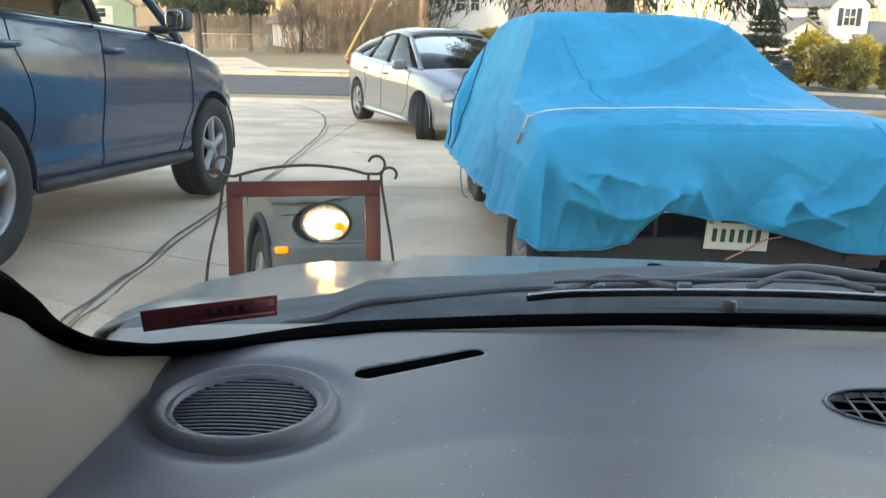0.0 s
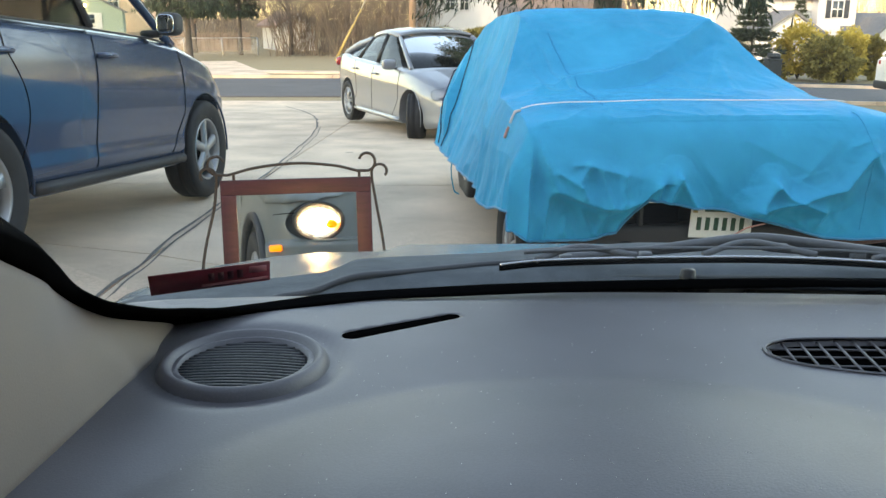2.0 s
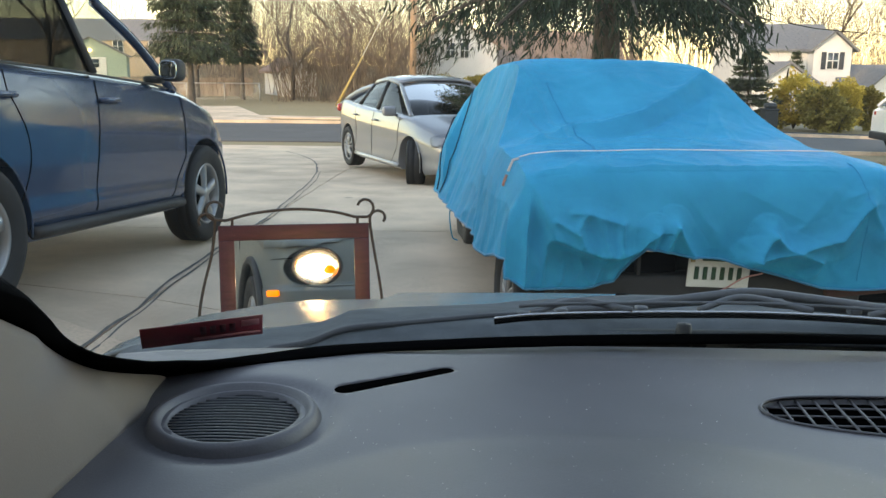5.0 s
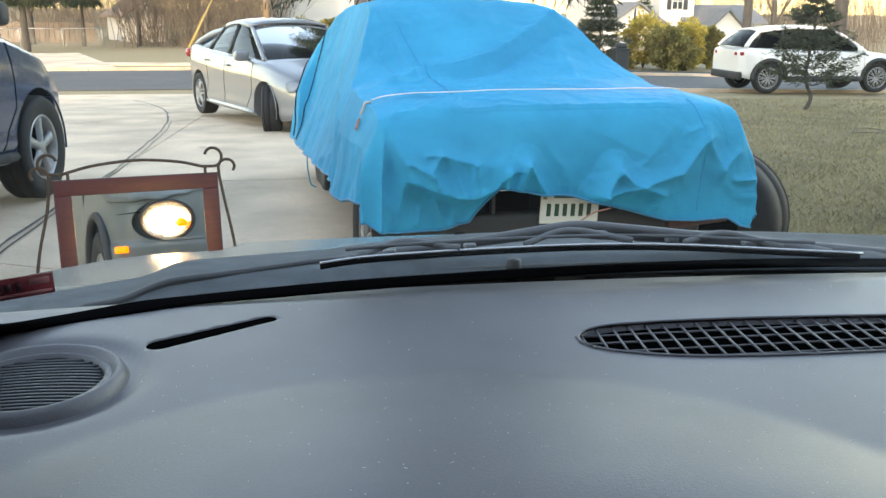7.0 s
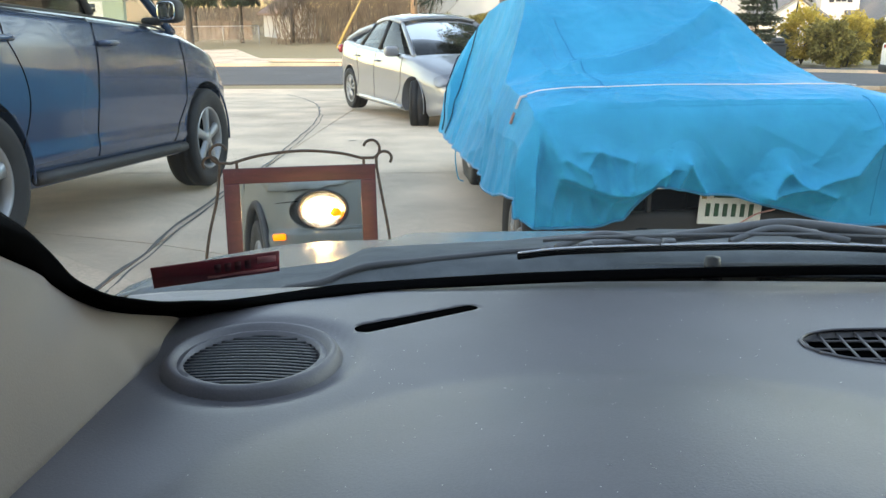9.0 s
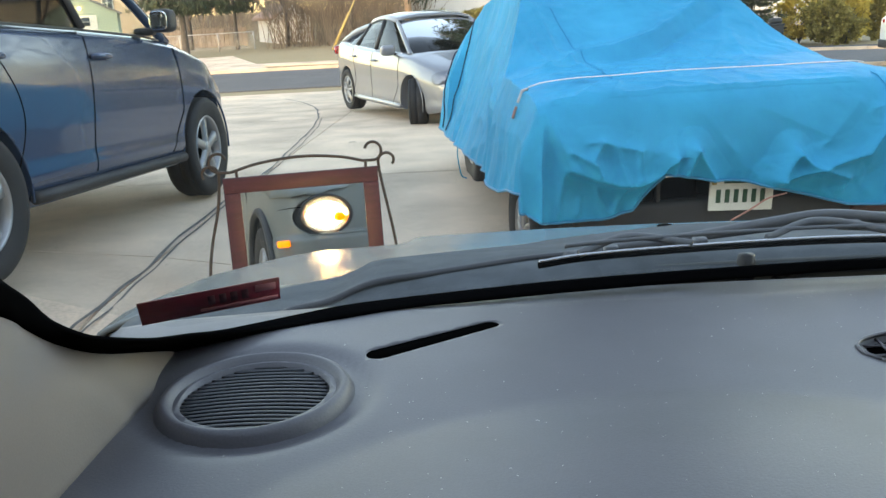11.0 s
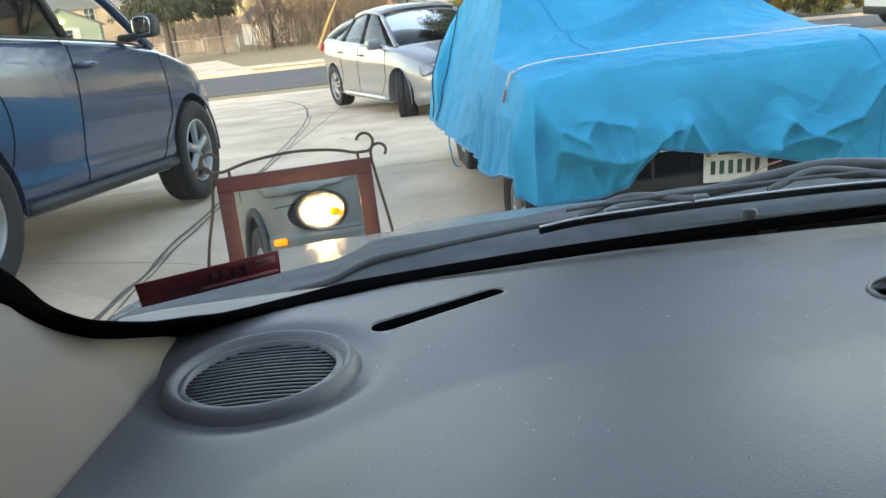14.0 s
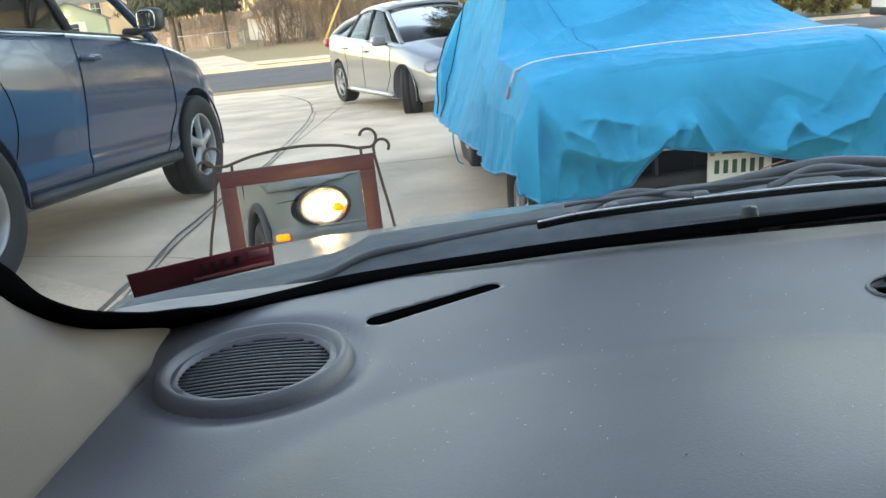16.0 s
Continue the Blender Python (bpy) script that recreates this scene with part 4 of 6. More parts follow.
def belly(x, z):
    """How far the slack cloth stands out at (x, z) of the front."""
    if x > -0.1:
        return 0.0
    d = 9.0
    for (x0, y0), (x1, y1) in zip(FLAP, FLAP[1:]):
        dx, dy = x1 - x0, y1 - y0
        t = min(1, max(0, ((x - x0) * dx + (z - y0) * dy) / (dx * dx + dy * dy)))
        d = min(d, math.hypot(x - x0 - t * dx, z - y0 - t * dy))
    inside = x > -0.91 and z > lerp(x, [p[0] for p in FLAP], [p[1] for p in FLAP])
    fade = lerp(x, (-0.45, -0.25), (1, 0)) * lerp(z, (0.9, 1.05), (1, 0.3))
    return fade * (0.085 * math.exp(-d / 0.16) if inside else 0.105 * math.exp(-d / 0.022) - 0.02)


FRONT_FOLDS = ((0.05, 0.03, (-0.246, 0.835), (-0.285, 0.722)), (0.04, 0.03, (-0.246, 0.835), (-0.15, 0.69)), (0.05, 0.03, (-0.337, 0.80), (-0.345, 0.73)),
               (0.06, 0.03, (0.211, 0.79), (0.136, 0.67)), (0.05, 0.03, (0.211, 0.79), (0.281, 0.725), (0.476, 0.651), (0.45, 0.60)),
               (0.055, 0.035, (0.704, 0.923), (0.554, 0.761), (0.30, 0.70), (0.136, 0.669)), (0.03, 0.02, (0.876, 0.703), (1.0, 0.70)), (0.03, 0.02, (0.789, 0.765), (0.893, 0.846)),
               (0.025, 0.025, (0.614, 0.953), (0.719, 0.986)), (0.03, 0.025, (0.70, 0.92), (0.80, 0.75)), (0.03, 0.022, (-0.72, 0.89), (-0.655, 0.891), (-0.56, 0.86), (-0.494, 0.846)),
               (0.035, 0.02, (-0.655, 0.891), (-0.708, 0.816), (-0.68, 0.75)), (0.03, 0.02, (-0.80, 0.859), (-0.70, 0.80)), (0.03, 0.02, (-0.60, 0.86), (-0.56, 0.71)), (0.03, 0.02, (-0.50, 0.84), (-0.50, 0.72)),
               (0.03, 0.02, (-0.68, 0.68), (-0.627, 0.561)), (0.025, 0.02, (-0.76, 0.57), (-0.748, 0.64)), (0.03, 0.02, (-0.56, 0.664), (-0.60, 0.56)), (0.03, 0.025, (-0.83, 0.75), (-0.86, 0.56)),
               (0.03, 0.025, (-0.47, 0.66), (-0.52, 0.58)), (0.05, 0.03, (-0.90, 1.05), (-0.93, 0.80), (-0.94, 0.56)), (0.012, 0.05, (-0.2, 1.0), (-0.05, 0.80)), (0.012, 0.04, (0.1, 0.98), (0.40, 0.84)), (0.015, 0.04, (0.55, 0.99), (0.35, 0.80)))
# folds over bonnet and screen, in the plan
SCREEN_FOLDS = (
    (0.05, 0.05, (0.554, 1.659), (0.285, 1.429), (0.003, 1.241), (-0.279, 1.112), (-0.464, 1.073), (-0.701, 0.847)),
    (-0.03, 0.05, (0.511, 1.478), (0.235, 1.288), (-0.054, 1.067), (-0.311, 1.002)),
    (0.018, 0.025, (-0.625, 1.79), (-0.576, 1.43), (-0.562, 1.162), (-0.489, 0.821)),
    (0.016, 0.025, (-0.737, 1.483), (-0.65, 1.088), (-0.671, 0.844)),
    (0.014, 0.02, (-0.711, 0.801), (-0.325, 0.95), (0.023, 0.99), (0.277, 0.765)),
    (0.012, 0.02, (-0.72, 0.618), (-0.229, 0.732), (0.207, 0.6), (0.463, 0.512)),
    (0.014, 0.03, (0.099, 0.739), (0.376, 1.133), (0.531, 1.478)),
    (0.012, 0.03, (0.383, 0.698), (0.491, 1.279)),
    (0.01, 0.02, (-0.566, 0.101), (-0.493, 0.261), (-0.117, 0.109)),
    (0.01, 0.02, (-0.512, 0.1), (-0.374, 0.103), (-0.004, 0.1)),
    (0.01, 0.02, (0.54, 0.102), (0.292, 0.102), (-0.004, 0.103)),
    (0.01, 0.02, (-0.833, 0.103), (-0.727, 0.104), (-0.531, 0.326)))


def eased(s, line):
    return sum(lerp(s + 0.004 * k, S0, line) for k in range(-3, 4)) / 7


def cover(u, s):
    """u runs across from hem to hem, s along the car."""
    y, z, w = eased(s, SY), eased(s, SZ), eased(s, SW)
    sgn = 1 if u > 0 else -1
    a = abs(u)
    hem = lerp(y, (0, 0.15, 0.34, 0.54, 1.1, 1.9, 2.8, 4.1), (0.66, 0.65, 0.628, 0.577, 0.54, 0.51, 0.49, 0.43)) if sgn < 0 else lerp(y, (0, 0.2, 0.6, 1.2, 4.1), (0.52, 0.56, 0.74, 0.6, 0.45))
    if a < 0.5:
        t = a / 0.5
        x = w * 0.96 * t
        h = z + 0.016 * (1 - t * t) - 0.018 * max(0, t - 0.85) / 0.15 * (1 if s > 0.05 else 0)
        dep = 0.0
    else:
        t = (a - 0.5) / 0.5
        wide = 0.90 if sgn < 0 else 0.985
        wl = max(w, lerp(y, (0, 0.3, 3.9, 4.1), (w + 0.03, wide, 0.86, w)))
        x = w * 0.96 + (wl + 0.02 - w * 0.96) * min(1, t * (1.0 if z > 1.3 else 2.2)) + 0.05 * t * t * (lerp(y, (0, 0.5), (0.1, 1)) if sgn < 0 else 0.4)
        h = z - 0.018 + (min(hem, z - 0.05) - z + 0.018) * t ** (1.0 if z > 1.2 else 1.15)
        dep = t
    if s < 0.05:
        target = lerp(sgn * x, HEM_X, HEM_Z)
        if a < 0.5:
            h = lerp(s, (0, 0.05), (target, eased(0.05, SZ) + 0.016 * (1 - t * t) - 0.018 * max(0, t - 0.85) / 0.15))
        else:
            h = lerp(dep, (0, 1), (lerp(s, (0, 0.05), (target, eased(0.05, SZ) - 0.018)), min(hem, target)))
    p = Vector((sgn * x, y, h))
    def crease(f, a0, sharp=5.0):
        return max(0.0, 1 - abs(noise.noise(Vector((p.x * f + a0 + 0.35 * f * p.z, y * f * 0.8 - 0.5 * f * p.x, p.z * f * 0.9 + a0)))) * sharp) ** 1.3
    # folds: hanging pleats at the sides, crumples on the front, long drag lines on the screen
    n1 = noise.noise(Vector((y * 3.2, sgn * 3 + 0.3 * h, 1.7)))
    n2 = noise.noise(Vector((y * 7.5 + 1.2 * h, sgn * 5, 4.2 + 0.6 * h)))
    ridge = 1 - abs(noise.noise(Vector((p.x * 2.2 + p.z * 1.6, y * 2.0 - p.z * 1.2, 8.5)))) * 2.2
    ridge2 = 1 - abs(noise.noise(Vector((p.x * 4.1 - p.z * 3.5, y * 2.5 + 3, p.z * 4.0)))) * 2.4
    side = max(0, a - 0.48) / 0.52
    p.x += sgn * side * (0.036 * n1 + 0.012 * n2 + 0.006 * ridge2) * lerp(y, (0, 0.4), (0.25, 1))
    front = max(0.0, 1 - max(0, s - 0.03) / 0.06)
    if front > 0:
        low = max(0.0, (1.0 - h) / 0.5)
        p.y -= front * (0.010 * low * ridge2 + 0.03 * low * noise.noise(Vector((p.x * 3.0, h * 2.4, 2.2))) + 0.012 * ridge)
        p.y -= front * belly(p.x, p.z)
        p.y -= front * low * (0.012 * crease(2.6, 3.3) + 0.008 * crease(5.0, 9.1, 4.0))
    p.x += sgn * side * 0.012 * crease(3.0, 1.9)
    wave = (y + 0.3 * h) * 3.6 + 1.9 * noise.noise(Vector((y * 1.3, h * 0.8, 3.0))) + 0.5 * h
    p.x += sgn * side * 0.030 * abs(math.sin(math.pi * wave)) ** 0.7 * (0.5 + noise.noise(Vector((y * 2.1, 7.0, h)))) * lerp(y, (0.1, 0.4), (0, 1))
    p.z += (1 - side) * lerp(s, (0.04, 0.08), (0, 1)) * (0.004 * crease(2.2, 6.6) + 0.004 * crease(4.5, 2.2, 6.0))
    if s < 0.09:
        p.y -= 1.35 * front * along(FRONT_FOLDS, p.x, p.z, 0.9)
    if 0.08 < s < 0.55 and a < 0.55:
        lift = along(SCREEN_FOLDS, p.x, y, 1.1)
        p.z += 0.9 * lift
        p.y -= 0.4 * lift
    drag = noise.noise(Vector((p.x * 1.3 + (y - 1.2) * 1.5, (y - 1.2) * 3.5 - p.x * 2.6, 5.1)))
    p.z += (1 - side) * (lerp(y, (0.9, 1.3, 2.0), (0.004, 0.012, 0.002)) * (1 - abs(drag) * 2.5) + 0.003 * ridge + 0.002 * ridge2) * lerp(s, (0.04, 0.08), (0.2, 1))
    return p


us = [-1 + i / 210 for i in range(421)]
vs = sorted({round(float(q), 5) for q in list(np.linspace(0, 0.11, 130)) + list(np.linspace(0.11, 0.55, 130)) + list(np.linspace(0.55, 1.0, 90))})
v, f = sheet(cover, us, vs)
tarp = thing("car_cover", TC, "creased bright blue fabric car cover tied with straps", "car cover")
cloth = raw("cloth", v, f, TARP, tarp)
cloth.modifiers.new("thick", "SOLIDIFY").thickness = 0.004
hemline = [cover(u, 0.0) for u in us[4:-4:2]]
part("hem", tube([p + Vector((0, -0.004, 0)) for p in hemline], 0.006, 6), TARP_HEM, tarp)
for sgn in (-1, 1):
    part("hem", tube([cover(sgn * 1.0, s) for s in np.linspace(0.01, 0.99, 90)], 0.007, 6), TARP_HEM, tarp)


def up(p, k=0.008):
    return p + Vector((0, -0.3 * k, k))


line = [up(cover(u, 0.145 - 0.015 * (u + 0.5)), 0.014) for u in np.linspace(-0.49, 0.40, 60)]
line = [sum((line[min(59, max(0, i + k))] for k in range(-5, 6)), Vector()) / 11 + Vector((0, 0, 0.006)) if 0 < i < 59 else line[i] for i in range(60)]
v, f = [], []
for i, p in enumerate(line):
    v += [p + Vector((0, -0.007, 0)), p + Vector((0, 0.007, 0.002))]
f = [(2 * i, 2 * i + 1, 2 * i + 3, 2 * i + 2) for i in range(len(line) - 1)]
raw("strap", v, f, STRAP, tarp, "white webbing strap").modifiers.new("thick", "SOLIDIFY").thickness = 0.003
part("strap_end", tube([cover(-u, 0.147) + Vector((-0.010, -0.008, 0.006)) for u in np.linspace(0.485, 0.58, 12)], 0.007, 6), STRAP, tarp)
part("strap_end", tube([cover(-u, 0.147) + Vector((-0.010, -0.008, 0.004)) for u in np.linspace(0.60, 0.66, 6)], 0.007, 6), STRAP_RED, tarp, "faded red strap end")
part("cord", tube([cover(-u, 0.86 + 0.006 * math.sin(40 * u)) + Vector((-0.012, -0.004, 0.004)) for u in np.linspace(0.45, 0.98, 40)], 0.006, 5), ROPE, tarp, "dark lacing cord")
part("cord", tube([cover(-u, 0.74 + 0.05 * u) + Vector((-0.012, -0.004, 0.004)) for u in np.linspace(0.5, 0.98, 40)], 0.005, 5), ROPE, tarp)
part("cord_end", tube(smooth_line([(-0.90, 3.0, 0.50), (-0.92, 3.0, 0.36), (-0.90, 2.98, 0.20), (-0.86, 2.96, 0.17)], 5), 0.005, 5), TARP, tarp, "loose pale blue tie cord")
SEAM = smooth_line([(x, y, 0) for x, y in ((-0.496, 1.554), (-0.485, 1.405), (-0.460, 1.264), (-0.452, 1.069), (-0.443, 0.814), (-0.474, 0.425))], 8)
part("seam", tube([up(cover(0.5 * q.x / (0.96 * eased(lerp(q.y, SY, S0), SW)), lerp(q.y, SY, S0)), 0.003) for q in SEAM], 0.003, 5), TARP, tarp)
part("seam", tube([up(cover(0.375, s), 0.003) for s in np.linspace(0.005, 0.10, 40)], 0.003, 5), TARP, tarp)


# ---- parked cars ----
def pebble(rx, ry, rz, at, soft=0.55):
    """A rounded box."""
    bm = bmesh.new()
    bmesh.ops.create_uvsphere(bm, u_segments=24, v_segments=16, radius=1.0)
    for q in bm.verts:
        c = [math.copysign(abs(k) ** soft, k) for k in q.co]
        q.co = Vector((at[0] + rx * c[0], at[1] + ry * c[1], at[2] + rz * c[2]))
    return bm


def build_car(name, m, label, paint, D, group=""):
    """A car: y forward, x right, z up, from the ground under the middle of its wheelbase. D holds its profile lines along y."""
    car = thing(name, m, label, "car", group)
    wb, wr, tr = D["wheelbase"] / 2, D["wheel"], D["track"]
    ys = sorted(set([round(float(q), 4) for q in np.linspace(D["rear"], D["front"], 120)]))
    levels = [float(q) for q in np.linspace(0, 0.97, 36)]
    side_q, side_k = D.get("side", ((0, 0.08, 0.16, 0.30, 0.5, 0.72, 0.86, 1.0), (0.94, 0.985, 0.997, 0.992, 1.0, 0.995, 0.975, 0.945)))
    foot_y = D["glass"][0]

    def flank(y, q):
        k = sum(lerp(q + 0.02 * e, side_q, side_k) for e in (-1, 0, 1)) / 3
        return k - lerp(y, (foot_y, D["front"]), (0, 0.05)) * max(0.0, (q - 0.6) / 0.4) ** 2

    def section(y):
        w = sum(lerp(y + 0.04 * e, D["plan_y"], D["plan_w"]) for e in range(-2, 3)) / 5
        zt, zb = sum(lerp(y + 0.05 * e, D["top_y"], D["top_z"]) for e in range(-2, 3)) / 5, lerp(y, (D["rear"], D["rear"] + 0.5, D["front"] - 0.5, D["front"]), (D["sill"] + 0.12, D["sill"], D["sill"], D["sill"] + 0.08))
        pts = [(0.0, zb), (w * 0.5, zb)]
        for q in levels:
            pts.append((w * flank(y, q), zb + q * (zt - zb)))
        crown = 0.026 + D.get("crown", 0.03) * lerp(y, (foot_y - 0.2, foot_y + 0.2, D["front"] - 0.2, D["front"]), (0, 1, 1, 0.3))
        edge = w * flank(y, 1.0)
        pts += [(edge * 0.955, zt + 0.008), (edge * 0.86, zt + crown * 0.45), (edge * 0.6, zt + crown * 0.78), (edge * 0.3, zt + crown * 0.95), (0.0, zt + crown)]
        return pts
    half = [section(y) for y in ys]
    n = len(half[0])
    v, f = [], []
    for y, sec in zip(ys, half):
        v += [(x, y, z) for x, z in sec] + [(-x, y, z) for x, z in sec[-2:0:-1]]
    mrow = 2 * n - 2
    for j in range(len(ys) - 1):
        for i in range(mrow):
            a, b = j * mrow + i, j * mrow + (i + 1) % mrow
            f.append((a, b, b + mrow, a + mrow))
    f += [tuple(range(mrow))[::-1], tuple((len(ys) - 1) * mrow + i for i in range(mrow))]
    shell = bmesh.new()
    rows = [shell.verts.new(p) for p in v]
    for g in f:
        shell.faces.new([rows[i] for i in g])
    bmesh.ops.recalc_face_normals(shell, faces=shell.faces)
    body = link("body", shell, paint)
    cutters = []
    for c in (wb, -wb):
        for s in (-1, 1):
            ww = lerp(c, D["plan_y"], D["plan_w"])
            well = lathe([(0.001, ww - 0.30), (wr * 1.15, ww - 0.30), (wr * 1.15, 1.4), (0.001, 1.4)], 56)
            bmesh.ops.transform(well, matrix=Matrix.Translation((0, c, wr)) @ Matrix.Diagonal((s, 1, 1, 1)), verts=well.verts)
            bmesh.ops.holes_fill(well, edges=well.edges)
            bmesh.ops.recalc_face_normals(well, faces=well.faces)
            cutters.append(link("cut", well, VOID))
    carve(body, cutters)
    body.data.set_sharp_from_angle(angle=radians(40))
    body.parent = car
    for c in (wb, -wb):
        for s in (-1, 1):
            wheel(car, (s * (tr / 2), c, wr), wr, D["rim"], D.get("tyre_w", 0.22), s, D.get("steer", 0) if c > 0 else 0, D.get("spokes", 5), D.get("fat", 0.028))
            ww = lerp(c, D["plan_y"], D["plan_w"])
            low_a = math.asin((D["sill"] + 0.03 - wr) / (wr * 1.17))
            arch = [(s * (ww * 0.995 - 0.004), c + wr * 1.17 * math.cos(a), wr + wr * 1.17 * math.sin(a)) for a in np.linspace(low_a, math.pi - low_a, 30)]
            part("wheel_arch", tube(arch, D.get("flare", 0.02), 8), D.get("flare_mat", paint), car)
    for s in (-1, 1):
        part("sill_trim", tube([(s * (lerp(y, D["plan_y"], D["plan_w"]) * 0.985), y, D["sill"] + 0.05) for y in np.linspace(-wb + wr * 1.2, wb - wr * 1.2, 12)], D.get("sill_r", 0.03), 8), D.get("sill_mat", D.get("flare_mat", paint)), car)
    # greenhouse
    g = D["glass"]  # y of the windscreen's foot, roof's front, roof's rear, rear window's foot
    wbelt, wroof, zr = D["belt_w"], D["roof_w"], D["roof_z"]
    zb = [lerp(y, D["top_y"], D["top_z"]) - 0.01 for y in g]
    roof_n = 14
    v, f = sheet(lambda u, w: (u * wroof * lerp(w, (0, 0.1, 0.9, 1), (0.97, 1, 1, 0.93)), g[1] + (g[2] - g[1]) * w, zr - 0.05 * abs(u) ** 3 - D.get("roof_drop", 0.03) * (2 * w - 0.85) ** 2), [-1 + i / 8 for i in range(17)], [i / roof_n for i in range(roof_n + 1)])
    rf = raw("roof", v, f, paint, car)
    rf.modifiers.new("thick", "SOLIDIFY").thickness = 0.035

    def roof_edge(s, y):
        w = (y - g[1]) / (g[2] - g[1])
        w = min(1, max(0, w))
        return Vector((s * wroof * lerp(w, (0, 0.1, 0.9, 1), (0.97, 1, 1, 0.93)), y, zr - 0.05 - D.get("roof_drop", 0.03) * (2 * w - 0.85) ** 2 - 0.012))

    def belt(s, y):
        return Vector((s * wbelt * lerp(y, (g[3], g[3] + 0.5, g[0] - 0.3, g[0]), (0.93, 1, 1, 0.95)), y, lerp(y, D["top_y"], D["top_z"]) + 0.012))
    a0 = [belt(s, g[0]) for s in (-1, 1)]
    a1 = [roof_edge(s, g[1]) for s in (-1, 1)]
    c0 = [belt(s, g[3]) for s in (-1, 1)]
    c1 = [roof_edge(s, g[2]) for s in (-1, 1)]
    for k, s in enumerate((-1, 1)):
        part("front_pillar", tube(smooth_line([a0[k], a0[k].lerp(a1[k], 0.55) + Vector((s * 0.012, 0.02, 0.02)), a1[k]], 6), 0.035, 8), paint, car)
        part("rear_pillar", tube(smooth_line([c0[k], c0[k].lerp(c1[k], 0.5) + Vector((s * 0.012, -0.02, 0.02)), c1[k]], 6), D.get("pillar", 0.06), 8), paint, car)
        part("roof_rail", tube([roof_edge(s, y) + Vector((0, 0, 0.012)) for y in np.linspace(g[1], g[2], 14)], 0.022, 8), paint, car)
        ends = D["windows"]  # pairs of y at the belt and at the roof, from front to rear
        for (b0, t0), (b1, t1) in zip(ends, ends[1:]):
            p = [belt(s, b1 + 0.03), belt(s, b0 - 0.03), roof_edge(s, t0 - 0.03), roof_edge(s, t1 + 0.03)]
            if s < 0:
                p = [p[1], p[0], p[3], p[2]]
            part("side_window", panel(p, 0.0, 3, 0.012), D.get("side_glass", GLASS) if b0 == ends[0][0] else D.get("rear_glass", D.get("side_glass", GLASS)), car, smooth=True)
        for b0, t0 in ends[1:-1]:
            part("door_pillar", tube([belt(s, b0), roof_edge(s, t0)], 0.032, 6), PLASTIC, car)
        part("belt_moulding", tube([belt(s, y) + Vector((s * 0.006, 0, -0.005)) for y in np.linspace(ends[-1][0], ends[0][0], 20)], 0.008, 6), D.get("belt_mat", CHROME), car)
        # doors: seams and handles
        for y0 in D["seams"]:
            line = []
            for q in np.linspace(0.12, 0.97, 22):
                yy = y0 + D.get("seam_bow", -0.03) * (1 - q) if y0 < wb * 0.5 else y0 - 0.32 * max(0.0, 0.45 - q) / 0.45
                if y0 < -wb * 0.6:
                    yy = y0 + 0.14 * math.sin(math.pi * min(1, max(0, (q - 0.15) / 0.7)))
                zt = lerp(yy, D["top_y"], D["top_z"])
                line.append((s * (lerp(yy, D["plan_y"], D["plan_w"]) * flank(yy, q) + 0.001), yy, D["sill"] + q * (zt - D["sill"])))
            part("door_seam", tube(line, 0.0035, 5), VOID, car)
        for y0, z0 in D["handles"]:
            xx = lerp(y0, D["plan_y"], D["plan_w"]) * 0.985
            part("door_handle", tube(smooth_line([(s * xx, y0 + 0.09, z0), (s * (xx + 0.035), y0 + 0.06, z0 + 0.004), (s * (xx + 0.035), y0 - 0.06, z0 + 0.004), (s * xx, y0 - 0.09, z0)], 5), 0.015, 8), D.get("handle_mat", paint), car)
        my, mz = D["door_mirror"]
        mir = new("door_mirror")
        mir.parent = car
        mir.matrix_basis = pose(s * (wbelt + 0.13), my, mz, 0, 0, -s * 8)
        ms = D.get("mirror_size", (0.25, 0.16, 0.17))
        part("housing", pebble(ms[0] / 2, ms[1] / 2, ms[2] / 2, (0, 0.02, 0)), D.get("mirror_mat", paint), mir)
        part("mirror_glass", pebble(ms[0] * 0.41, 0.006, ms[2] * 0.40, (0, 0.02 - ms[1] * 0.48, 0)), MIRROR, mir)
        part("stalk", box(0.14, 0.07, 0.05, (-s * 0.15, 0.03, -ms[2] * 0.42), 0.02), PLASTIC, mir)
    def pane_sheet(name, y0, y1, kx, drop, out, material):
        zf = lerp(y0, D["top_y"], D["top_z"]) + 0.01
        zh = zr - D.get("roof_drop", 0.03) * drop

        def fn(u, q):
            lo = Vector((u * wbelt * 0.95, y0 + out * 0.10 * (1 - u * u), zf + 0.02 * (1 - u * u)))
            hi = Vector((u * wroof * kx * 0.99, y1 + out * 0.012, zh - 0.05 * abs(u) ** 3 - 0.012))
            return lo.lerp(hi, q) + Vector((0, out * 0.02, 0.022)) * math.sin(math.pi * q)
        v, f = sheet(fn, [-0.97 + 1.94 * i / 16 for i in range(17)], [i / 8 for i in range(9)])
        return raw(name, v, f, material, car)
    pane_sheet("windscreen", g[0], g[1], 0.97, 0.7225, 1, D.get("front_glass", TINT))
    pane_sheet("rear_window", g[3], g[2], 0.93, 1.3225, -1, TINT)
    # inside
    part("cabin_floor", box(wbelt * 1.7, g[0] - g[3] - 0.5, 0.05, (0, (g[0] + g[3]) / 2, zb[0] - 0.22), 0.02), PLASTIC, car)
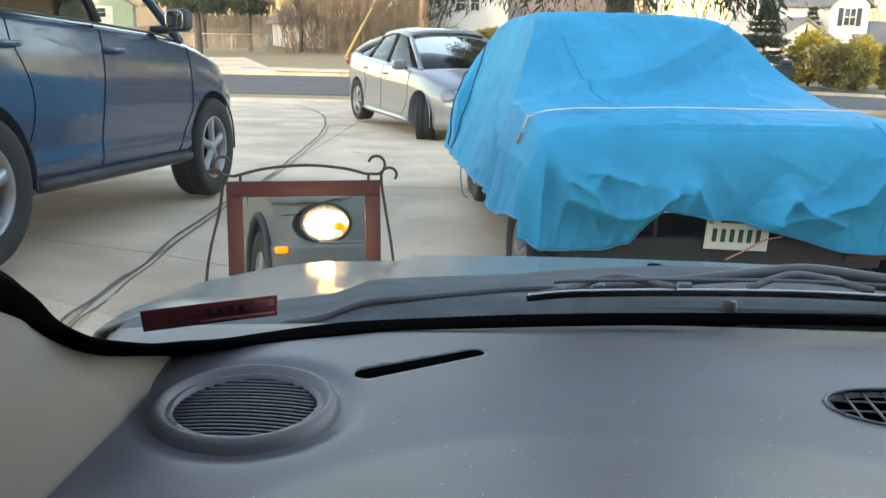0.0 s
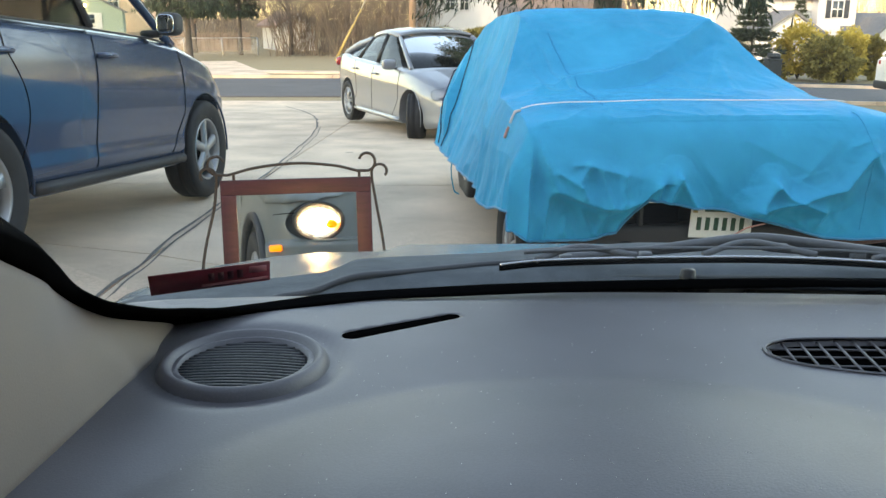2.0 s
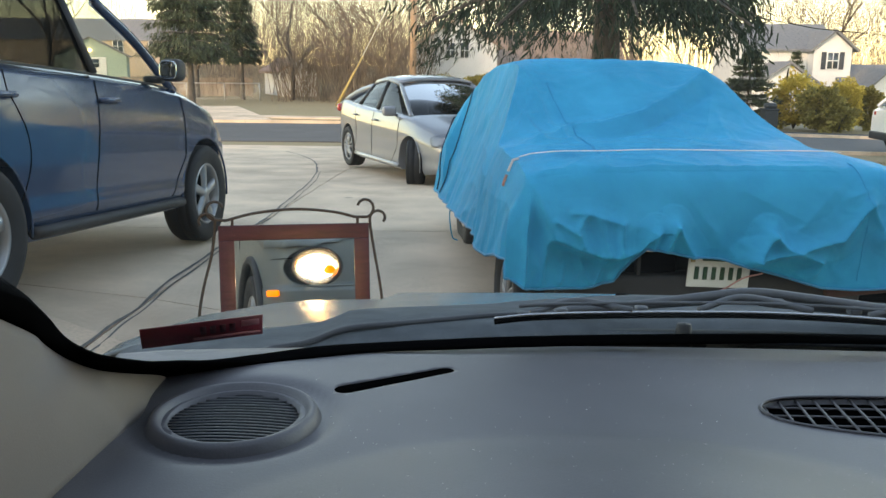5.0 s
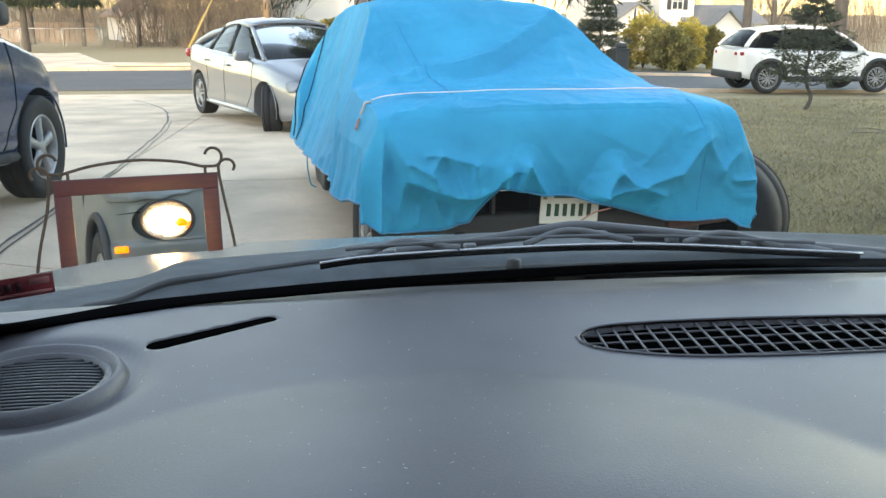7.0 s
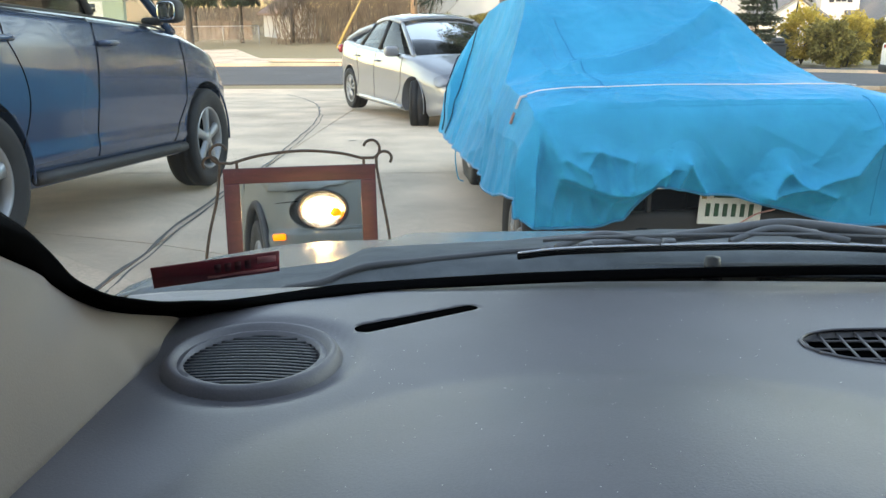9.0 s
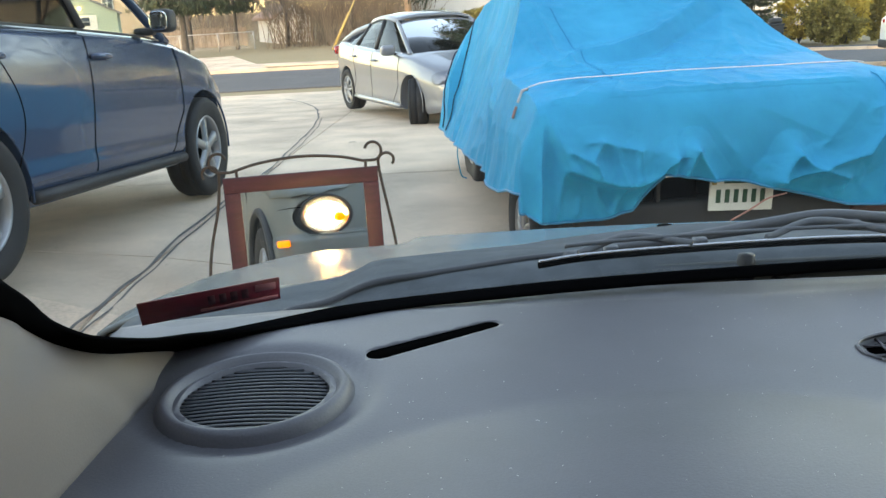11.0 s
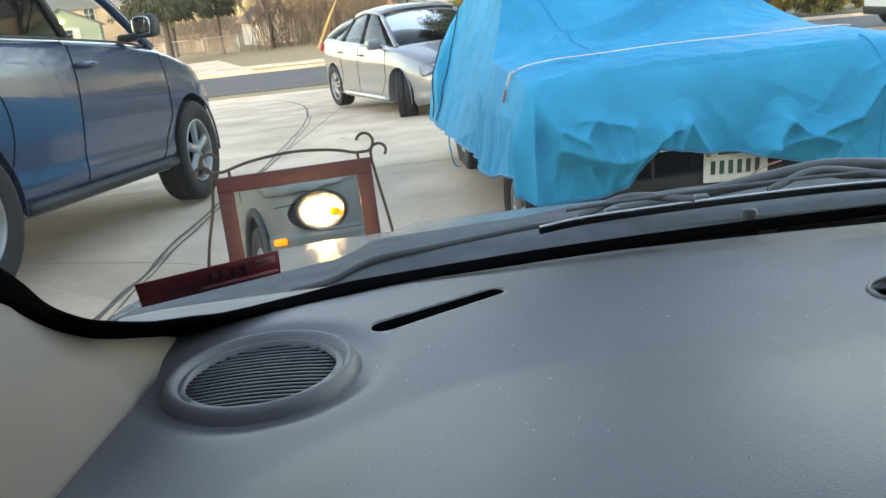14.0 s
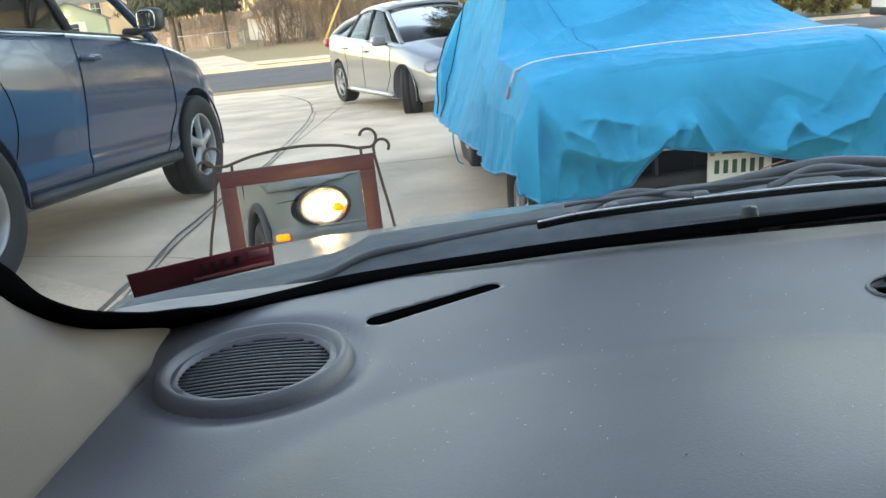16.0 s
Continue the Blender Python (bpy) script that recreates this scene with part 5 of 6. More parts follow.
    for s in (-0.36, 0.36):
        bm = box(0.46, 0.16, 0.55, (s, (g[1] + g[2]) / 2 - 0.05, zb[1] + 0.0), 0.06, (-10, 0, 0))
        box(0.24, 0.10, 0.18, (s, (g[1] + g[2]) / 2 - 0.12, zb[1] + 0.36), 0.04, bm=bm)
        part("seat", bm, SEAT, car)
    part("rear_seat", box(1.2, 0.16, 0.5, (0, g[2] + 0.25, zb[2] + 0.02), 0.06), SEAT, car)
    part("dash", box(1.25, 0.3, 0.12, (0, g[0] - 0.15, zb[0] - 0.02), 0.04), PLASTIC, car)
    return car


rav = dict(wheelbase=2.72, wheel=0.372, rim=0.235, track=1.62, rear=-2.2, front=2.2, sill=0.30,
           plan_y=(-2.2, -2.1, -1.6, -0.5, 1.0, 1.6, 2.0, 2.15, 2.2), plan_w=(0.72, 0.82, 0.90, 0.91, 0.91, 0.90, 0.80, 0.66, 0.52),
           top_y=(-2.2, -1.9, -0.3, 0.5, 0.95, 1.2, 1.5, 1.75, 2.0, 2.12, 2.2), top_z=(1.19, 1.225, 1.195, 1.170, 1.135, 1.10, 1.045, 0.985, 0.89, 0.79, 0.65), crown=0.09,
           side=((0, 0.09, 0.10, 0.17, 0.26, 0.29, 0.5, 0.66, 0.80, 0.90, 1.0), (0.945, 0.965, 0.985, 1.0, 0.985, 0.988, 0.999, 1.0, 0.988, 0.968, 0.945)), seam_bow=-0.10,
           glass=(0.98, 0.22, -1.75, -2.08), belt_w=0.86, roof_w=0.67, roof_z=1.77, roof_drop=0.05,
           front_glass=CLEAR, windows=[(0.80, 0.12), (-0.20, -0.26), (-1.15, -1.05), (-1.75, -1.6)], seams=(0.98, -0.20, -1.06), handles=((-0.10, 1.05), (-1.12, 1.055)),
           door_mirror=(0.58, 1.27), mirror_size=(0.16, 0.12, 0.15), mirror_mat=PLASTIC, flare=0.008, sill_mat=PLASTIC, belt_mat=PLASTIC, side_glass=CLEAR, rear_glass=SMOKED, fat=0.05, handle_mat=SLATE, sill_r=0.035, spokes=5)
A = radians(6)
RAV_M = pose(-1.70 - 1.36 * math.sin(A) - 0.85 * math.cos(A), 6.1 - 1.36 * math.cos(A) + 0.85 * math.sin(A), 0.255, 0, 0, -6) @ pose(0, 0, 0, -3.4, 0, 0)
blue_suv = build_car("compact_suv", RAV_M, "dark slate-blue compact SUV with silver alloy wheels, parked on the driveway", SLATE, rav)
for s in (-1, 1):
    part("headlight", box(0.20, 0.30, 0.14, (s * 0.60, 1.92, 0.82), 0.05, (0, 0, -s * 30)), LENS, blue_suv)
    part("tail_light", box(0.12, 0.14, 0.4, (s * 0.80, -2.12, 1.05), 0.04), TAIL, blue_suv)

elantra = dict(wheelbase=2.70, wheel=0.318, rim=0.215, track=1.56, rear=-2.28, front=2.25, sill=0.20,
               plan_y=(-2.28, -2.2, -1.8, -0.8, 1.0, 1.6, 2.0, 2.18, 2.25), plan_w=(0.66, 0.76, 0.86, 0.90, 0.90, 0.87, 0.78, 0.64, 0.50),
               top_y=(-2.28, -2.15, -1.6, -1.2, 0.0, 0.95, 1.3, 1.9, 2.12, 2.25), top_z=(0.92, 1.03, 1.04, 1.0, 0.95, 0.93, 0.90, 0.76, 0.66, 0.48),
               glass=(1.12, 0.22, -0.95, -1.75), belt_w=0.80, roof_w=0.58, roof_z=1.435, roof_drop=0.07, pillar=0.05,
               windows=[(0.90, 0.12), (-0.12, -0.22), (-0.95, -0.85), (-1.35, -0.98)], seams=(0.95, -0.12, -1.0), handles=((-0.0, 0.82), (-0.92, 0.85)),
               door_mirror=(0.70, 0.98), mirror_size=(0.20, 0.13, 0.14), mirror_mat=SILVER, flare=0.006, steer=-27, spokes=5)
SED = pose(-0.12, 12.63, -0.06, 0, 0, 204.8)
sedan = build_car("sedan", SED, "silver sedan with its front wheels turned, parked facing the house", SILVER, elantra)
for s in (-1, 1):
    lamp = part("headlight", box(0.34, 0.30, 0.15, (s * 0.63, 1.97, 0.66), 0.06, (8, s * 12, -s * 38)), LENS, sedan)
    part("lamp_bowl", box(0.22, 0.2, 0.10, (s * 0.62, 1.94, 0.66), 0.05, (8, s * 12, -s * 38)), REFLECTOR, lamp)
    part("fog_surround", box(0.2, 0.12, 0.16, (s * 0.62, 2.06, 0.36), 0.04, (0, 0, -s * 30)), PLASTIC, sedan)
    part("tail_light", box(0.3, 0.14, 0.14, (s * 0.66, -2.17, 0.9), 0.05), TAIL, sedan)
part("grille", box(0.8, 0.08, 0.28, (0, 2.22, 0.46), 0.05), PLASTIC, sedan)
part("boot_lip", box(1.2, 0.10, 0.03, (0, -2.2, 1.055), 0.012), SILVER, sedan)

cx9 = dict(wheelbase=3.08, wheel=0.40, rim=0.28, track=1.64, rear=-2.36, front=2.5, sill=0.33,
           plan_y=(-2.36, -2.28, -1.85, -0.8, 1.2, 1.9, 2.3, 2.44, 2.5), plan_w=(0.74, 0.86, 0.95, 0.97, 0.97, 0.93, 0.82, 0.66, 0.5),
           top_y=(-2.36, -2.2, 0.0, 1.0, 1.3, 2.1, 2.4, 2.5), top_z=(1.08, 1.18, 1.10, 1.06, 1.05, 0.95, 0.86, 0.6),
           glass=(1.2, 0.35, -1.8, -2.2), belt_w=0.88, roof_w=0.66, roof_z=1.73, roof_drop=0.08,
           windows=[(1.0, 0.25), (-0.15, -0.2), (-1.25, -1.15), (-2.0, -1.7)], seams=(1.1, -0.15, -1.2), handles=((0.0, 0.98), (-1.05, 1.0)),
           door_mirror=(0.85, 1.15), mirror_mat=WHITE, flare=0.06, flare_mat=PLASTIC, side_glass=TINT, sill_r=0.08, spokes=10)
white_suv = build_car("large_suv", pose(13.7, 22.2, land(13.05, 21.5) + 0.02, 0, 0, -91), "white crossover SUV with black arches parked on the street", WHITE, cx9)
for s in (-1, 1):
    part("tail_light", box(0.3, 0.12, 0.10, (s * 0.70, -2.29, 1.03), 0.03, (0, 0, s * 20)), TAIL, white_suv)
    part("headlight", box(0.34, 0.24, 0.10, (s * 0.72, 2.24, 0.86), 0.04, (0, 0, -s * 35)), LENS, white_suv)
part("rear_bumper", box(1.7, 0.14, 0.22, (0, -2.31, 0.46), 0.05), PLASTIC, white_suv)


# ---- houses ----
# unseen house block added behind the camera to keep the sun off the driveway
home = thing("unseen_shade_house", pose(0, -10.5, 0), "unseen pale gabled house block added behind the driveway to shade it", "house")
part("wall", box(40, 9, 7.6, (0, 0, 3.8), 0.02), SIDING_TAN, home)


def gable(w, d, h, over=0.3, thick=0.15):
    """A gabled roof over w by d, ridge along y."""
    bm = bmesh.new()
    hw, hd = w / 2 + over, d / 2 + over
    k = h / (w / 2)
    ends = []
    for y in (-hd, hd):
        ends.append([bm.verts.new(p) for p in ((-hw, y, -over * k), (0, y, h), (hw, y, -over * k), (hw, y, -over * k + thick), (0, y, h + thick), (-hw, y, -over * k + thick))])
    a, b = ends
    for i in range(6):
        j = (i + 1) % 6
        bm.faces.new((a[i], a[j], b[j], b[i]))
    bm.faces.new((a[0], a[1], a[4], a[5]))
    bm.faces.new((a[1], a[2], a[3], a[4]))
    bm.faces.new((b[0], b[5], b[4], b[1]))
    bm.faces.new((b[1], b[4], b[3], b[2]))
    bmesh.ops.recalc_face_normals(bm, faces=bm.faces)
    return bm


def walls(w, d, h, peak):
    """A block with gable ends facing y."""
    bm = bmesh.new()
    ends = []
    for y in (-d / 2, d / 2):
        ends.append([bm.verts.new(p) for p in ((-w / 2, y, -1), (w / 2, y, -1), (w / 2, y, h), (0, y, h + peak), (-w / 2, y, h))])
    a, b = ends
    for i in range(5):
        bm.faces.new((a[i], a[(i + 1) % 5], b[(i + 1) % 5], b[i]))
    bm.faces.new(a[::-1])
    bm.faces.new(b)
    bmesh.ops.recalc_face_normals(bm, faces=bm.faces)
    return bm


part("roof", gable(9, 40, 3.2), ROOF, home).matrix_basis = pose(0, 0, 7.6, 0, 0, 90)


def house_block(house, at, rz, w, d, h, peak, siding, roofing, lines=True):
    m = pose(*at, 0, 0, rz)
    wl = part("wall", walls(w, d, h, peak), siding, house, smooth=False)
    wl.matrix_basis = m
    rf = part("roof", gable(w, d, peak), roofing, house, smooth=False)
    rf.matrix_basis = m @ pose(0, 0, h + 0.02)
    if lines:
        me = None
        for k in range(int(h / 0.35)):
            ob = part("siding_board", box(w + 0.03, 0.03, 0.03, (0, 0, 0), 0), siding, house, smooth=False) if me is None else new("siding_board", me)
            me = ob.data
            ob.parent = house
            ob.matrix_basis = m @ pose(0, -d / 2 - 0.01, 0.2 + 0.35 * k)
    return m


def window(house, m, x, y, z, w, h, shutters=False):
    win = new("window")
    win.parent = house
    win.matrix_basis = m @ pose(x, y, z)
    part("window_frame", box(w + 0.16, 0.10, h + 0.16, (0, 0, 0), 0.01), SIDING, win)
    part("pane", box(w, 0.03, h, (0, -0.045, 0), 0), PANE, win)
    part("muntin", box(0.05, 0.03, h, (0, -0.06, 0), 0), SIDING, win)
    part("muntin", box(w, 0.03, 0.05, (0, -0.06, 0), 0), SIDING, win)
    if shutters:
        for s in (-1, 1):
            part("shutter", box(0.28, 0.05, h + 0.1, (s * (w / 2 + 0.24), -0.03, 0), 0.01), SHUTTER, win)


white = thing("white_house", pose(0, 0, 0), "two-storey white sided house with dark shutters and grey roofs", "house")
m = house_block(white, (21.2, 59, -1.4), 90, 8.0, 5.6, 4.2, 1.6, SIDING, ROOF, False)
m = house_block(white, (23.1, 56.5, -1.4), 0, 2.3, 5.0, 4.3, 0.95, SIDING, ROOF)
window(white, m, 0.0, -2.52, 3.55, 0.62, 0.95, True)
window(white, pose(0, 0, 0), 20.5, 56.1, 2.3, 0.9, 0.9)
m = house_block(white, (19.6, 53.5, -1.4), 0, 4.2, 4.0, 1.9, 1.4, SIDING, ROOF)
m = house_block(white, (26.2, 56, -1.6), 90, 5.0, 5.0, 2.4, 1.0, SIDING, ROOF)
m = house_block(white, (24.9, 52, -1.6), 0, 2.6, 3.0, 1.9, 1.25, SIDING, ROOF)
part("garage_roof", box(2.2, 1.2, 0.1, (20.2, 54.0, 1.35), 0.02, (28, 0, 0)), ROOF, white)

second = thing("gabled_house", pose(0, 0, 0), "white gabled house with small twin windows behind the brush", "house")
m = house_block(second, (0.1, 53, -0.3), 0, 4.6, 7.0, 3.0, 1.4, SIDING, ROOF_BROWN)
window(second, m, -0.35, -3.52, 2.75, 0.45, 0.8)
window(second, m, 0.45, -3.52, 2.75, 0.45, 0.8)
third = thing("brown_house", pose(0, 0, 0), "low tan house with a broad brown roof", "house")
m = house_block(third, (6.2, 60, -0.6), 90, 7.0, 9.0, 2.2, 2.2, SIDING_TAN, ROOF_BROWN, False)
shed = thing("shed", pose(0, 0, 0), "weathered white shed with a brown roof beyond the fence", "shed")
m = house_block(shed, (-10.0, 52.5, -0.25), 25, 2.0, 4.6, 1.45, 0.65, SIDING, ROOF_BROWN)
window(shed, m, 0.3, -2.32, 0.9, 0.3, 0.4)
garage = thing("green_garage", pose(0, 0, 0), "pale green gabled garage with a white door and a lit lamp", "garage")
m = house_block(garage, (-41.0, 98, -1.1), 18, 7.4, 6.0, 3.4, 1.9, SIDING_GREEN, ROOF)
part("garage_door", box(3.2, 0.08, 2.7, (0, 0, 0), 0.02), SIDING, garage).matrix_basis = m @ pose(0, -3.03, 1.9)
window(garage, m, 0, -3.08, 2.6, 1.7, 0.9)
bm = bmesh.new()
bmesh.ops.create_uvsphere(bm, u_segments=10, v_segments=8, radius=0.16)
part("wall_lamp", bm, glow("porch_lamp", (1.0, 0.6, 0.25), 8.0), garage, "lit wall lamp").matrix_basis = m @ pose(0, -3.1, 4.0)


pale = thing("pale_house", pose(0, 0, 0), "long pale house rising behind the garage", "house")
m = house_block(pale, (-50, 114, -1.0), 90, 9.0, 30.0, 5.4, 2.6, SIDING_TAN, ROOF, False)
for xx in (-47.0, -42.5, -38.0):
    window(pale, pose(0, 0, 0), xx, 109.4, 3.6, 1.2, 1.5)


# ---- trees and shrubs ----
def grow(rng, bm, p, d, length, r, depth, tips=None, wild=0.35, sides=5):
    pts = [p]
    for _ in range(3):
        d = (d + Vector((rng.uniform(-1, 1), rng.uniform(-1, 1), rng.uniform(-0.5, 0.7))) * wild * 0.4).normalized()
        p = p + d * length / 3
        pts.append(p)
    tube(pts, r, sides if depth > 1 else 3, bm, 0.6)
    if tips is not None and depth <= 1:
        tips.append((p, d))
    if depth == 0:
        return
    for _ in range(rng.choice((2, 3, 3))):
        axis = Vector((rng.uniform(-1, 1), rng.uniform(-1, 1), rng.uniform(-0.3, 0.6)))
        grow(rng, bm, pts[rng.choice((2, 3, 3))], (d + axis * 0.75).normalized(), length * rng.uniform(0.6, 0.8), r * 0.58, depth - 1, tips, wild, sides)


def bare_tree(name, x, y, h, r, seed, label, depth=5, group="bare trees"):
    rng = random.Random(seed)
    t = thing(name, pose(x, y, land(x, y) - 0.05), label, "tree", group)
    trunk = bmesh.new()
    pts = smooth_line([(0, 0, 0), (rng.uniform(-0.1, 0.1), 0, h * 0.2), (rng.uniform(-0.2, 0.2), rng.uniform(-0.2, 0.2), h * 0.42)], 5)
    tube(pts, r, 9, trunk, 0.72)
    part("trunk", trunk, BARK, t)
    crown = bmesh.new()
    for k in range(4):
        a = rng.uniform(0, 6.28)
        grow(rng, crown, pts[-1 - 2 * k], Vector((math.cos(a) * 0.6, math.sin(a) * 0.6, 0.9)).normalized(), h * 0.24, r * 0.5, depth - 1, None, 0.4, 4)
    part("limbs", crown, TWIG, t)
    return t


k = 0
for x, y, h, r in ((-14, 47, 9, 0.16), (-8.4, 45, 8, 0.12), (-5.6, 47, 9, 0.14), (-3.4, 46, 8, 0.12), (-15.2, 51, 10, 0.2), (3.6, 58, 10, 0.2), (10.5, 62, 11, 0.2), (14.0, 70, 12, 0.25), (28, 66, 11, 0.25), (33, 60, 11, 0.25), (-28, 60, 11, 0.22), (-1.0, 60, 11, 0.2)):
    k += 1
    bare_tree("bare_tree", x, y, h, r, 40 + k, "leafless grey-brown deciduous tree in winter", 5)
bare_tree("street_tree", 17.85, 34, 17, 0.2, 71, "straight bare street tree behind the parked crossover", 4, "street trees")
bare_tree("street_tree", 15.85, 24.2, 17, 0.22, 72, "thick grey-barked street tree beside the verge", 4, "street trees")


def thicket(name, x0, x1, y0, y1, n, h, seed, label, material):
    rng = random.Random(seed)
    v, f = [], []
    for _ in range(n):
        x, y = rng.uniform(x0, x1), rng.uniform(y0, y1)
        z = land(x, y)
        hh = h * rng.uniform(0.45, 1.1)
        p = Vector((x, y, z))
        d = Vector((rng.gauss(0, 0.3), rng.gauss(0, 0.2), 1)).normalized()
        stack = [(p, d, hh, rng.uniform(0.008, 0.018), 0)]
        while stack:
            p, d, ln, r, lev = stack.pop()
            q = p + d * ln
            b = len(v)
            s = d.cross(Vector((0.2, 0.9, 0.1))).normalized()
            t = d.cross(s)
            for c, rr in ((p, r), (q, r * 0.4)):
                v += [c + s * rr, c - s * rr * 0.5 + t * rr * 0.87, c - s * rr * 0.5 - t * rr * 0.87]
            f += [(b, b + 1, b + 4, b + 3), (b + 1, b + 2, b + 5, b + 4), (b + 2, b, b + 3, b + 5)]
            if lev < 2:
                for _ in range(3):
                    e = (d + Vector((rng.uniform(-0.8, 0.8), rng.uniform(-0.6, 0.6), rng.uniform(-0.1, 0.5)))).normalized()
                    stack.append((p + d * ln * rng.uniform(0.3, 0.9), e, ln * rng.uniform(0.3, 0.5), r * 0.55, lev + 1))
    return tagged(raw(name, v, f, material, smooth=False), label, "brush", kind="stuff")


thicket("brush", -9.0, -1.6, 42, 50, 760, 4.6, 5, "dense leafless brown brush and saplings", BRUSH)
thicket("brush", -16.0, -12.2, 47, 60, 260, 4.4, 6, "dense leafless brown brush and saplings", BRUSH)
thicket("brush", 5.0, 14.0, 52, 56, 260, 4.2, 7, "leafless brush catching low sun", BRUSH)
thicket("brush", 24.0, 46.0, 62, 70, 520, 6.5, 8, "leafless brush catching low sun", BRUSH)
# this row is out of view, added for the parked SUV's doors to reflect
thicket("hedge_line", 19.0, 25.0, -6, 14, 420, 5.0, 10, "unseen leafless brush added beside the lawn for reflections", BRUSH)
thicket("far_woods", -25.0, 75.0, 75, 110, 4600, 18.0, 9, "distant leafless woods", BRUSH)
thicket("far_woods", -70.0, -25.0, 119, 128, 900, 17.0, 13, "distant leafless woods behind the garage", BRUSH)


def leaf_cloud(rng, n, place, size, flat=0.35, aim=None):
    v, f = [], []
    for _ in range(n):
        p, nrm = place(rng)
        d = Vector((rng.uniform(-1, 1), rng.uniform(-1, 1), rng.uniform(-1, 1)))
        d = ((aim or nrm) + d * 0.7).normalized()
        s = d.cross(Vector((rng.uniform(-1, 1), rng.uniform(-1, 1), rng.uniform(-1, 1)))).normalized()
        ln, w = size * rng.uniform(0.6, 1.3), size * flat * rng.uniform(0.6, 1.3)
        b = len(v)
        v += [p - s * w * 0.6, p + s * w * 0.6, p + d * ln * 0.6 + s * w, p + d * ln, p + d * ln * 0.6 - s * w]
        f.append((b, b + 1, b + 2, b + 3, b + 4))
    return v, f


def shrub(x, y, w, h, material, seed, label, n=6500):
    rng = random.Random(seed)
    t = thing("shrub", pose(x, y, land(x, y)), label, "shrub", "evergreen shrubs")
    bm = bmesh.new()
    for _ in range(7):
        a = rng.uniform(0, 6.28)
        grow(rng, bm, Vector((0, 0, 0)), Vector((math.cos(a) * 0.5, math.sin(a) * 0.5, 1)).normalized(), h * 0.35, 0.03, 2, None, 0.4, 4)
    part("stems", bm, BARK, t)
    off = Vector((seed * 3.7, 0, 0))

    def place(r):
        d = Vector((r.gauss(0, 1), r.gauss(0, 1), r.gauss(0, 1))).normalized()
        k = (0.78 + 0.45 * noise.noise(d * 2.2 + off) + 0.22 * noise.noise(d * 6 + off)) * r.uniform(0.72, 1.0)
        low = 1.0 if d.z > 0 else 0.92
        return Vector((d.x * w / 2 * k * low * 1.1, d.y * w / 2 * k * low, h * 0.46 + d.z * h * 0.52 * k)), d
    v, f = leaf_cloud(rng, n, place, 0.10, 0.4)
    raw("foliage", v, f, material, t, smooth=False)
    return t


shrub(13.4, 33.8, 2.15, 2.3, GOLDEN, 1, "rounded golden-yellow evergreen shrub")
shrub(13.9, 32.5, 1.8, 1.85, OLIVE, 2, "dull olive evergreen shrub")
shrub(15.2, 33.8, 1.8, 2.1, GOLDEN, 3, "rounded golden-yellow evergreen shrub")
shrub(16.6, 34.6, 1.35, 1.85, OLIVE, 4, "dull olive evergreen shrub")
shrub(14.75, 32.9, 1.4, 1.2, OLIVE, 5, "dull olive evergreen shrub", 1500)
shrub(1.6, 47, 2.6, 1.6, OLIVE, 6, "clipped olive shrub in front of the gabled house")
shrub(-0.6, 46.5, 1.8, 1.5, OLIVE, 7, "clipped olive shrub in front of the gabled house", 1600)


def conifer(name, x, y, h, spread, seed, material, label, droop=0.25, bare=0.15, rings=15, arms=9, size=0.22, trunk_r=0.05, per=26, crook=0.0, hang=0.0, top=1.0, slim=0.075):
    rng = random.Random(seed)
    t = thing(name, pose(x, y, land(x, y) - 0.05), label, "tree")
    spine = smooth_line([(0, 0, 0), (crook * 0.6, 0, h * 0.12), (crook * -0.3, 0.02, h * 0.3), (0, 0, h * 0.65), (0.02, 0, h)], 6)
    part("trunk", tube(spine, trunk_r, 9, None, 0.25), BARK, t)
    limbs = bmesh.new()
    v, f = [], []
    for i in range(rings):
        q = bare + (1 - bare) * (i + rng.random() * 0.6) / rings
        c = spine[min(len(spine) - 1, int(q * (len(spine) - 1)))].copy()
        c.z = q * h
        reach = spread * (1 - q * top) ** 0.75 * rng.uniform(0.75, 1.15)
        if reach < 0.05:
            continue
        for j in range(arms):
            a = 2 * math.pi * (j + rng.random()) / arms
            ln = reach * rng.uniform(0.6, 1.15)
            o = Vector((math.cos(a), math.sin(a), 0))
            pts = [c + o * ln * s + Vector((0, 0, ln * (0.22 * s - droop * 2.0 * s * s))) for s in (0, 0.35, 0.7, 1.0)]
            tube(pts, trunk_r * 0.22, 3, limbs, 0.3)

            def place(r):
                s = r.uniform(0.2, 1.0) ** 0.8
                k = min(2, int(s * 3))
                p = pts[k].lerp(pts[k + 1], min(1.0, s * 3 - k))
                side = Vector((-o.y, o.x, 0)) * r.gauss(0, 0.09 * ln + 0.05)
                return p + side + Vector((0, 0, r.gauss(0, 0.03) - hang * r.random() ** 1.5)), o
            aim = Vector((o.x * 0.4, o.y * 0.4, -1.0)) if hang else None
            vv, ff = leaf_cloud(rng, per, place, size, slim, aim)
            b = len(v)
            v += vv
            f += [tuple(k + b for k in g) for g in ff]
    part("limbs", limbs, BARK, t)
    raw("foliage", v, f, material, t, smooth=False)
    return t


